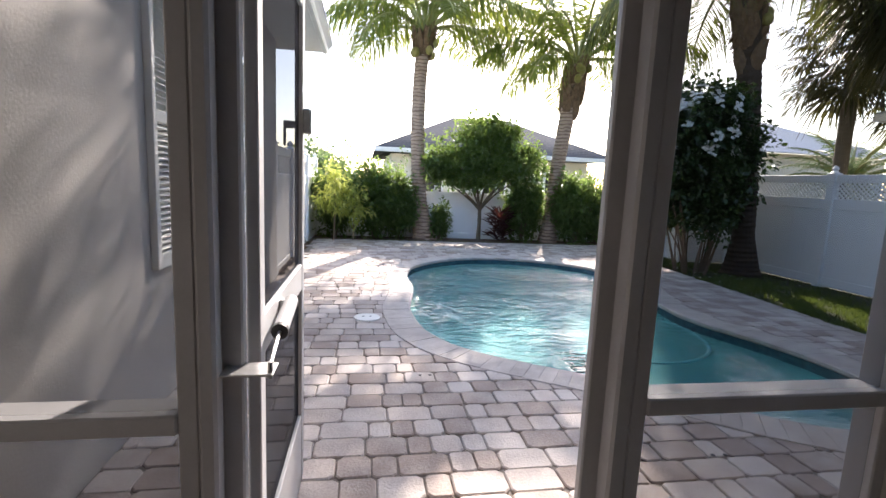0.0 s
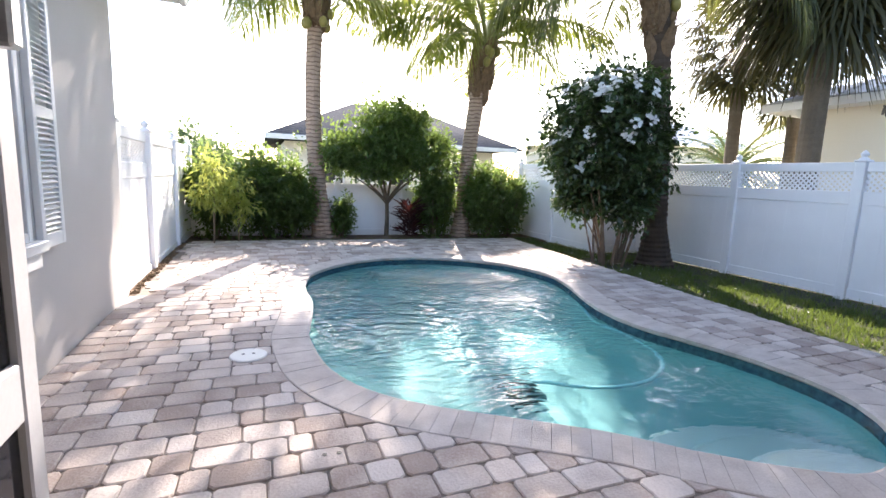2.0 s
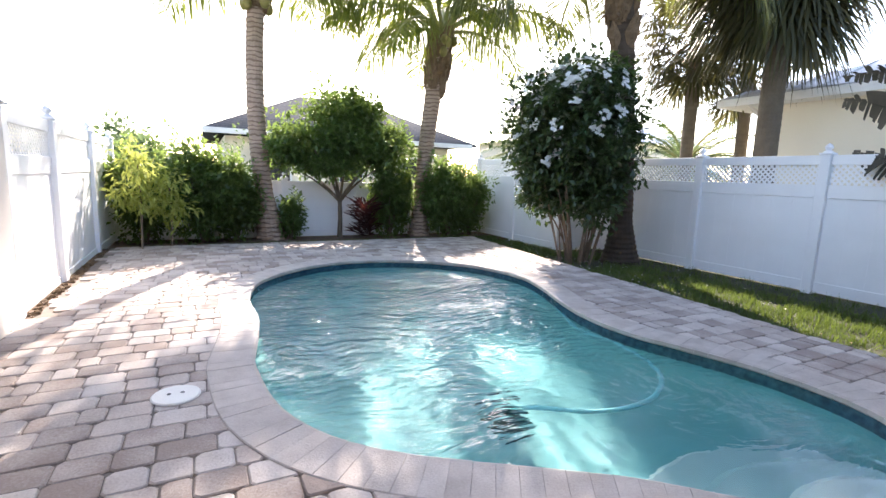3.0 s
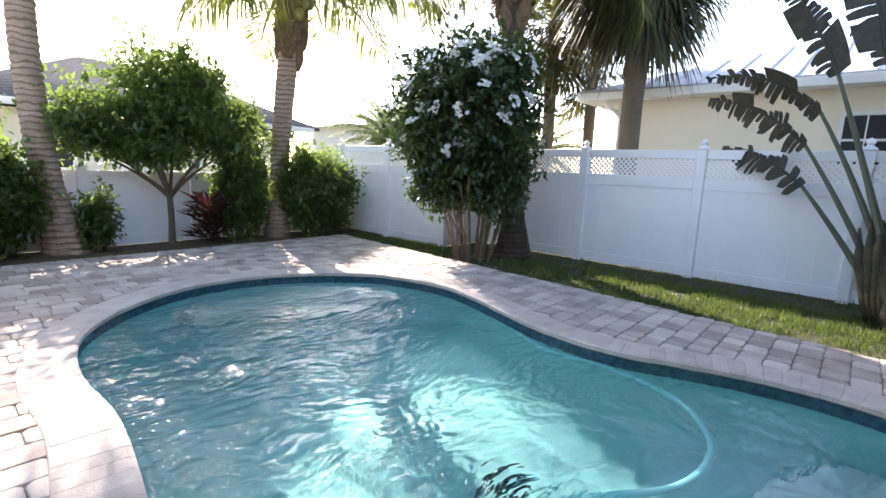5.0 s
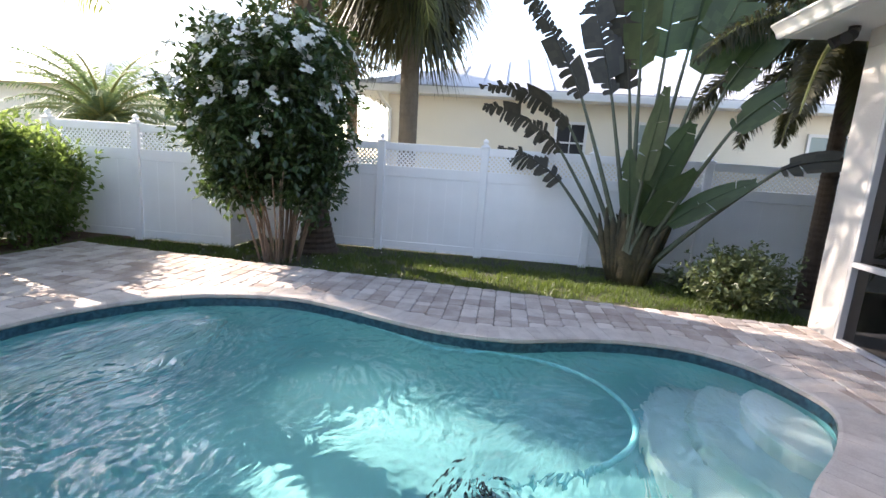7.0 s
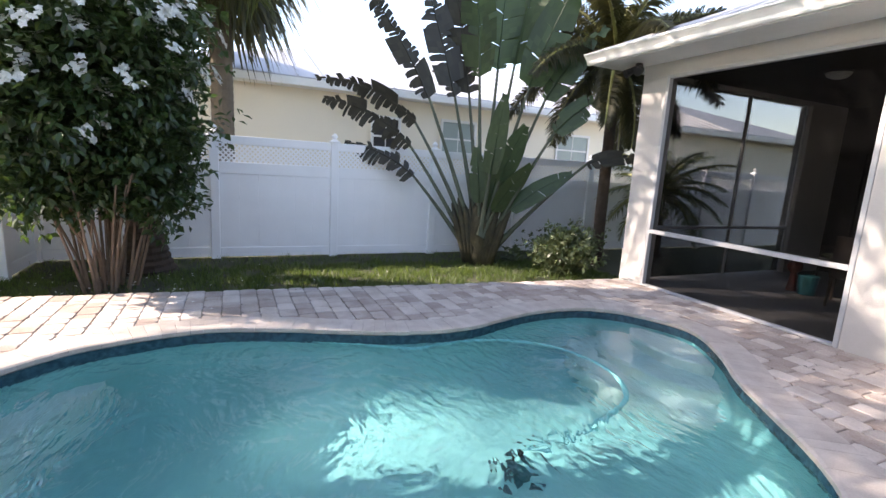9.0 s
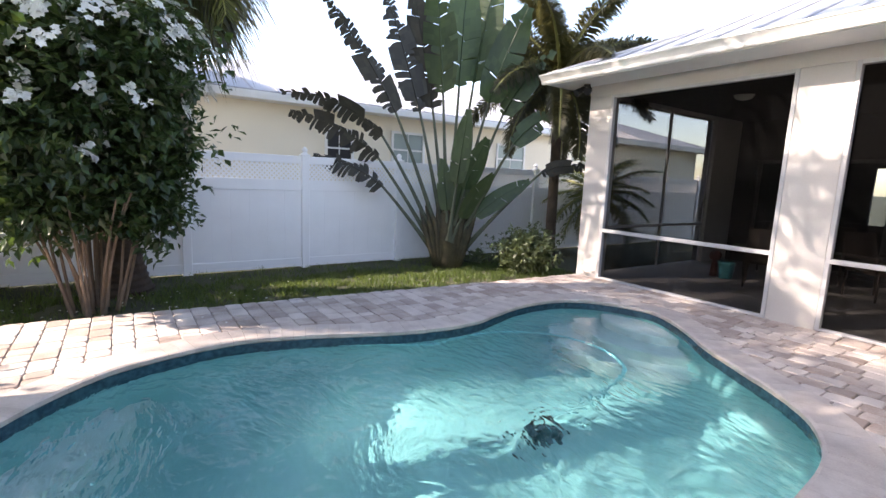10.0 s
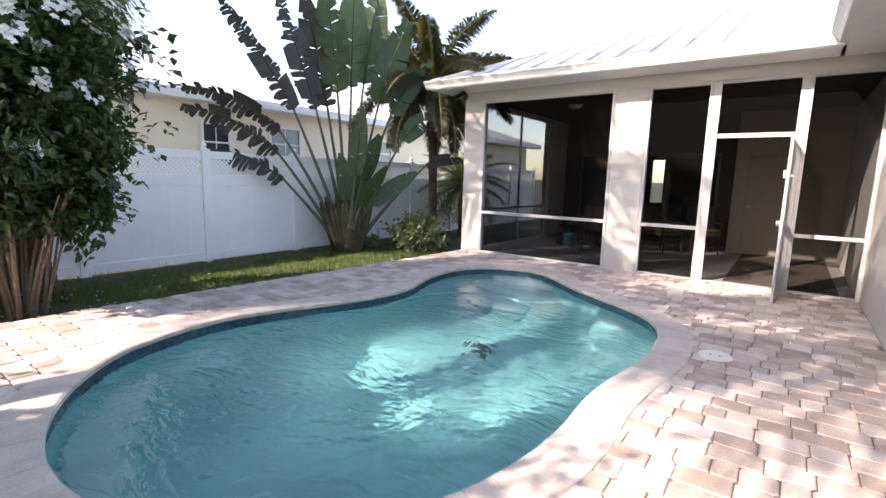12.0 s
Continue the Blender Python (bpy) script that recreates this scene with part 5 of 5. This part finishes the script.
for i in range(170):
    a, z = r.uniform(0, 6.28), r.uniform(0.05, 0.75)
    d = Vector((math.cos(a), math.sin(a), r.uniform(0.1, 1.2))).normalized()
    b.leaf(Vector((r.uniform(-0.12, 0.12), r.uniform(-0.1, 0.1), z)), d, Vector((0, 0, 1)), r.uniform(0.28, 0.42), 0.055)
part("leaves", b, REDLEAF, cd, fix=False)
sv = thing("low_shrub", (6.05, 1.85, GROUND_Z), "low rounded shrub with variegated leaves beside the porch", "shrub")
b = Build()
limbs(r, b, (0, 0, -0.02), 0.4, 9, 0.3, 0.55, 0.014, 0.006)
part("branch_frame", b, TWIG, sv)
part("crown", leaf_cloud(r, [((0, 0, 0.36), (0.5, 0.55, 0.34)), ((0.25, -0.1, 0.42), (0.38, 0.4, 0.3)), ((-0.2, 0.2, 0.36), (0.35, 0.38, 0.3))], 3800, 0.075, 0.045, 0.2, 0.5), VARLEAF, sv, fix=False)
sv2 = thing("ground_plant", (6.9, 2.35, GROUND_Z), "small broad leaved plant at the foot of the fence", "plant")
b = Build()
for i in range(26):
    a = r.uniform(0, 6.28)
    b.leaf(Vector((r.uniform(-0.1, 0.1), r.uniform(-0.1, 0.1), r.uniform(0.02, 0.22))), Vector((math.cos(a), math.sin(a), r.uniform(0.2, 0.9))).normalized(), Vector((0, 0, 1)), 0.2, 0.1)
part("leaves", b, VARLEAF, sv2, fix=False)

# far greenery over the fences
r = random.Random(81)
for i, (x, y, w, h) in enumerate(((-6.0, 34, 3.0, 3.1), (-9.5, 30, 2.6, 3.0), (-2.0, 30, 2.2, 2.9), (-14.0, 28, 3.0, 2.8), (13.0, 30, 3.0, 3.2), (-4.0, 38, 2.0, 4.2))):
    t = thing("far_tree", (x, y, GROUND_Z), "distant hazy green tree beyond the houses", "tree", "distant trees")
    part("trunk", Build().tube([(0, 0, -0.1), (0, 0, h * 0.6)], [0.15, 0.1], 8), GREYBARK, t)
    part("crown", leaf_cloud(r, [((0, 0, h * 0.65), (w * 0.5, w * 0.5, h * 0.35)), ((w * 0.3, 0, h * 0.5), (w * 0.4, w * 0.4, h * 0.3)), ((-w * 0.3, 0, h * 0.55), (w * 0.4, w * 0.4, h * 0.3))], 1600, 0.32, 0.18, 0.3, 0.4), FARLEAF, t, fix=False)


# ---- porch furniture ----
def porch_chair(x, y, ang):
    c = thing("porch_chair", pose(x, y, -0.005, 0, 0, ang), "dark wicker armchair on the porch", "chair", "chairs on the porch")
    for sx in (-1, 1):
        for sy in (-1, 1):
            part("leg", Build().tube([(sx * 0.26, sy * 0.26, 0), (sx * 0.25, sy * 0.25, 0.42)], [0.016, 0.02], 8), WICKER, c)
        part("armrest", Build().box(sx * 0.29 - 0.03, -0.28, 0.60, sx * 0.29 + 0.03, 0.27, 0.64, 0.01).box(sx * 0.29 - 0.015, 0.2, 0.4, sx * 0.29 + 0.015, 0.24, 0.60), WICKER, c)
    part("seat", Build().box(-0.28, -0.28, 0.38, 0.28, 0.28, 0.44, 0.015), WICKER, c)
    part("cushion", Build().box(-0.26, -0.26, 0.44, 0.26, 0.26, 0.52, 0.03), OLIVE, c, "olive seat cushion")
    part("backrest", Build().add([(-0.28, -0.26, 0.42), (0.28, -0.26, 0.42), (0.26, -0.38, 0.95), (-0.26, -0.38, 0.95), (-0.28, -0.30, 0.42), (0.28, -0.30, 0.42), (0.26, -0.42, 0.95), (-0.26, -0.42, 0.95)], [(0, 1, 2, 3), (7, 6, 5, 4), (0, 4, 5, 1), (1, 5, 6, 2), (2, 6, 7, 3), (3, 7, 4, 0)]), WICKER, c)
    return c


for x, y, a in ((2.0, -1.3, 60), (1.35, -1.9, 20), (3.2, -0.6, 200), (3.9, -1.8, -40), (2.9, -2.2, 5)):
    porch_chair(x, y, a)
tbl = thing("porch_table", (3.2, -1.45, -0.005), "dark round table on the porch", "table")
part("tabletop", Build().tube([(0, 0, 0.70), (0, 0, 0.735)], 0.5, 28), WICKER, tbl)
part("pedestal", Build().tube([(0, 0, 0.03), (0, 0, 0.70)], [0.06, 0.04], 12), WICKER, tbl)
part("foot", Build().tube([(0, 0, 0.0), (0, 0, 0.03)], [0.28, 0.24], 20), WICKER, tbl)
tagged(part("porch_rug", Build().box(-0.75, -2.2, -0.004, 0.62, 1.2, 0.006, 0.003), RUG), "dark patterned rug on the porch floor", "rug")
tagged(part("toy_bucket", Build().tube([(3.82, -0.7, 0.0), (3.82, -0.7, 0.28)], [0.1, 0.13], 16), TEAL), "teal plastic bucket on the porch floor", "bucket")
tagged(part("toy_ball", Build().blob((4.05, -0.75, 0.36), (0.1, 0.1, 0.1), 8, 12).tube([(4.05, -0.75, 0.0), (4.05, -0.75, 0.27)], [0.07, 0.04], 12), RED), "red plastic toy on a stand", "toy")
dk = thing("door_3", (0.28, -2.495, 0.0), "beige house door in the back wall of the porch", "door", kind="structure")
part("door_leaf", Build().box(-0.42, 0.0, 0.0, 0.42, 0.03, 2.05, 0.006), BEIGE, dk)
part("door_handle", Build().blob((0.34, 0.07, 1.0), (0.03, 0.03, 0.03), 6, 10).tube([(0.34, 0.03, 1.0), (0.34, 0.06, 1.0)], 0.012, 8), STEEL, dk)

# ---- lawn ----
r = random.Random(91)
b = Build()
for i in range(44000):
    x, y = r.uniform(5.15, 7.84), r.uniform(1.2, 10.98)
    if (y > 9.2 and x > 6.78) or x < edge_x(y) - 0.02:
        continue
    if x > 7.1 + 0.5 * noise.noise(Vector((y * 0.7, 3, 0))) and r.random() < 0.8:
        continue
    if (x - 6.25) ** 2 + (y - 8.15) ** 2 < 0.3 and r.random() < 0.85:
        continue
    clump = noise.noise(Vector((x * 3.1, y * 3.1, 1.0)))
    if clump < -0.25 and r.random() < 0.75:
        continue
    h = r.uniform(0.04, 0.085) * (1 + 0.7 * clump)
    a = r.uniform(0, 6.28)
    w = r.uniform(0.004, 0.008)
    dx, dy = math.cos(a) * w, math.sin(a) * w
    lx, ly = r.uniform(-0.035, 0.035), r.uniform(-0.035, 0.035)
    b.add([(x - dx, y - dy, GROUND_Z), (x + dx, y + dy, GROUND_Z), (x + lx, y + ly, GROUND_Z + h)], [(0, 1, 2)])
for i in range(5000):
    x, y = r.uniform(0.3, 6.6), r.uniform(10.98, 11.25)
    a, h = r.uniform(0, 6.28), r.uniform(0.04, 0.09)
    dx, dy = math.cos(a) * 0.005, math.sin(a) * 0.005
    b.add([(x - dx, y - dy, -0.07), (x + dx, y + dy, -0.07), (x + r.uniform(-0.03, 0.03), y + r.uniform(-0.03, 0.03), -0.07 + h)], [(0, 1, 2)])
tagged(part("grass", b, GRASS, None, fix=False), "strip of rough green lawn beside the patio", "grass", kind="stuff")
b = Build()
for i in range(70):
    x, y = r.gauss(6.2, 0.5), r.gauss(7.8, 0.9)
    if x < 7.9:
        z = 0.004 if x < edge_x(y) else GROUND_Z + 0.05
        b.leaf(Vector((x, y, z)), Vector((math.cos(i), math.sin(i), 0.1)).normalized(), Vector((0, 0, 1)), 0.035, 0.03)
tagged(part("fallen_petals", b, PETAL, None, fix=False), "white petals fallen on grass and pavers", "petals", kind="stuff")

lit = Build()
for i in range(130):
    if i % 3:
        y = r.uniform(2.0, 10.5)
        x = edge_x(y) + r.uniform(-0.1, 0.3)
        z = 0.006 if x < edge_x(y) else GROUND_Z + 0.06
    else:
        x, y, z = r.uniform(-0.7, 5.0), r.uniform(9.3, 10.8), 0.006
    t = r.uniform(0, 6.28)
    lit.leaf(Vector((x, y, z)), Vector((math.cos(t), math.sin(t), 0.12)).normalized(), Vector((0, 0, 1)), r.uniform(0.03, 0.06), 0.02)
tagged(part("fallen_leaves", lit, BOOT, None, fix=False), "dry brown leaves scattered on the pavers", "leaves", kind="stuff")
chips = Build()
for i in range(420):
    x, y = r.uniform(-0.95, -0.86), r.uniform(7.02, 10.8)
    t, k = r.uniform(0, 3.14), r.uniform(0.012, 0.03)
    ca, sa = math.cos(t) * k, math.sin(t) * k
    z = -0.014
    chips.add([(x - ca, y - sa, z), (x + ca, y + sa, z), (x + ca - sa * 0.4, y + sa + ca * 0.4, z + r.uniform(0.008, 0.02)), (x - ca - sa * 0.4, y - sa + ca * 0.4, z + r.uniform(0.008, 0.02))], [(0, 1, 2, 3)])
tagged(part("bark_chips", chips, BOOT, None, fix=False), "loose brown bark chips along the white fence", "bark chips", kind="stuff")

# ---- coping and pavers, last ----
r = random.Random(101)
dist = [0.0]
for i in range(NL):
    dist.append(dist[-1] + (LOOP[(i + 1) % NL] - LOOP[i]).length)
NP = round(dist[-1] / 0.105)


def at_len(s):
    s %= dist[-1]
    k = max(i for i in range(NL) if dist[i] <= s)
    t = (s - dist[k]) / max(1e-6, dist[k + 1] - dist[k])
    return LOOP[k].lerp(LOOP[(k + 1) % NL], t), LOOP_N[k].lerp(LOOP_N[(k + 1) % NL], t).normalized()


for i in range(NP):
    s0, s1 = dist[-1] * i / NP + 0.0009, dist[-1] * (i + 1) / NP - 0.0009
    (p0, n0), (p1, n1) = at_len(s0), at_len(s1)
    c = (p0 + p1) / 2
    z = r.uniform(-0.001, 0.002)
    vs, fs = [], []
    prof = [(-0.025, -0.045), (-0.045, -0.03), (-0.045, 0.0), (-0.025, 0.009), (COPE_W - 0.006, 0.006), (COPE_W, 0.001), (COPE_W, -0.045)]
    for p, q in ((p0, n0), (p1, n1)):
        for o, h in prof:
            e = p + q * o - c
            vs.append((e.x, e.y, h + z))
    m = len(prof)
    fs = [(k, (k + 1) % m, m + (k + 1) % m, m + k) for k in range(m)] + [tuple(range(m)), tuple(reversed(range(m, 2 * m)))]
    ob = part("coping_stone", Build().add(vs, fs), COPING, pool)
    ob.location = (c.x, c.y, 0)

CUT = ring(COPE_W - 0.05)
LENS = (0.125, 0.17, 0.215, 0.26)
ROW = 0.17


def paver_poly(w, h, rr):
    """A worn oblong outline with clipped corners."""
    o = []
    for sx, sy in ((-1, -1), (1, -1), (1, 1), (-1, 1)):
        c = rr.uniform(0.013, 0.027)
        x, y = sx * w / 2, sy * h / 2
        a, b2 = (x - sx * c, y), (x, y - sy * c)
        o += [b2, a] if sx * sy > 0 else [a, b2]
    return [(x + rr.uniform(-0.002, 0.002), y + rr.uniform(-0.002, 0.002)) for x, y in o]


shared = {}
for w in LENS:
    for v in range(3):
        shared[w, v] = mesh_of(Build().prism(paver_poly(w - 0.005, ROW - 0.005, r), -0.04, 0.0, 0.0065), "paver", PAVER)
rest, near = Build(), 0
y = PATIO[1] + 0.06
row = 0
while y + ROW / 2 < PATIO[3] + 0.02:
    x = PATIO[0] + 0.01 - r.uniform(0, 0.1)
    side = edge_x(y + ROW / 2)
    while x < side - 0.02:
        w = r.choice(LENS)
        cx, cy = x + w / 2, y + ROW / 2
        if cx - w / 2 < PATIO[0] - 0.005:
            w2 = w - (PATIO[0] - x)
            cx = PATIO[0] + w2 / 2 + 0.005
        else:
            w2 = w
        if cx + w2 / 2 > side:
            w2, cx = side - (cx - w2 / 2), (side + cx - w2 / 2) / 2
        x += w
        if w2 < 0.05 or (cx < -0.80 and cy > 7.0):
            continue
        poly = paver_poly(w2 - 0.005, ROW - 0.005, r)
        world_poly = [(px + cx, py + cy) for px, py in poly]
        ins = [inside(q, CUT) for q in world_poly]
        if all(ins):
            continue
        dz = r.uniform(-0.003, 0.003)
        if not any(ins) and w2 == w and near < 300 and -0.5 < cx < 1.7 and cy < 5.4:
            ob = new("paver", shared[w, r.randrange(3)])
            ob.parent = patio
            ob.matrix_local = pose(cx, cy, dz, r.uniform(-0.4, 0.4), r.uniform(-0.4, 0.4), r.choice((0, 180)) + r.uniform(-0.6, 0.6))
            near += 1
            continue
        if any(ins):
            k = min(range(NL), key=lambda i: (CUT[i].x - cx) ** 2 + (CUT[i].y - cy) ** 2)
            o, nn = CUT[k], LOOP_N[k]
            keep = []
            for i in range(len(world_poly)):
                a, b2 = Vector(world_poly[i - 1]), Vector(world_poly[i])
                da, db = (a - o).dot(nn), (b2 - o).dot(nn)
                if (da < 0) != (db < 0):
                    keep.append(tuple(a.lerp(b2, da / (da - db))))
                if db >= 0:
                    keep.append(tuple(b2))
            if len(keep) < 3:
                continue
            world_poly = keep
        rest.prism(world_poly, -0.04, dz, 0.0065)
    y += ROW
    row += 1
part("paver_field", rest, PAVER_REST, patio, "tumbled tan and grey concrete pavers", kind="stuff")
for x, y in ((0.684, 3.497), (2.11, 2.38)):
    part("drain_paver", Build().tube([(x - 0.033, y, 0.0045), (x - 0.033, y, 0.006)], 0.012, 10).tube([(x + 0.035, y - 0.004, 0.0045), (x + 0.035, y - 0.004, 0.006)], 0.012, 10), BLACK, patio, "two dark holes in a paver")
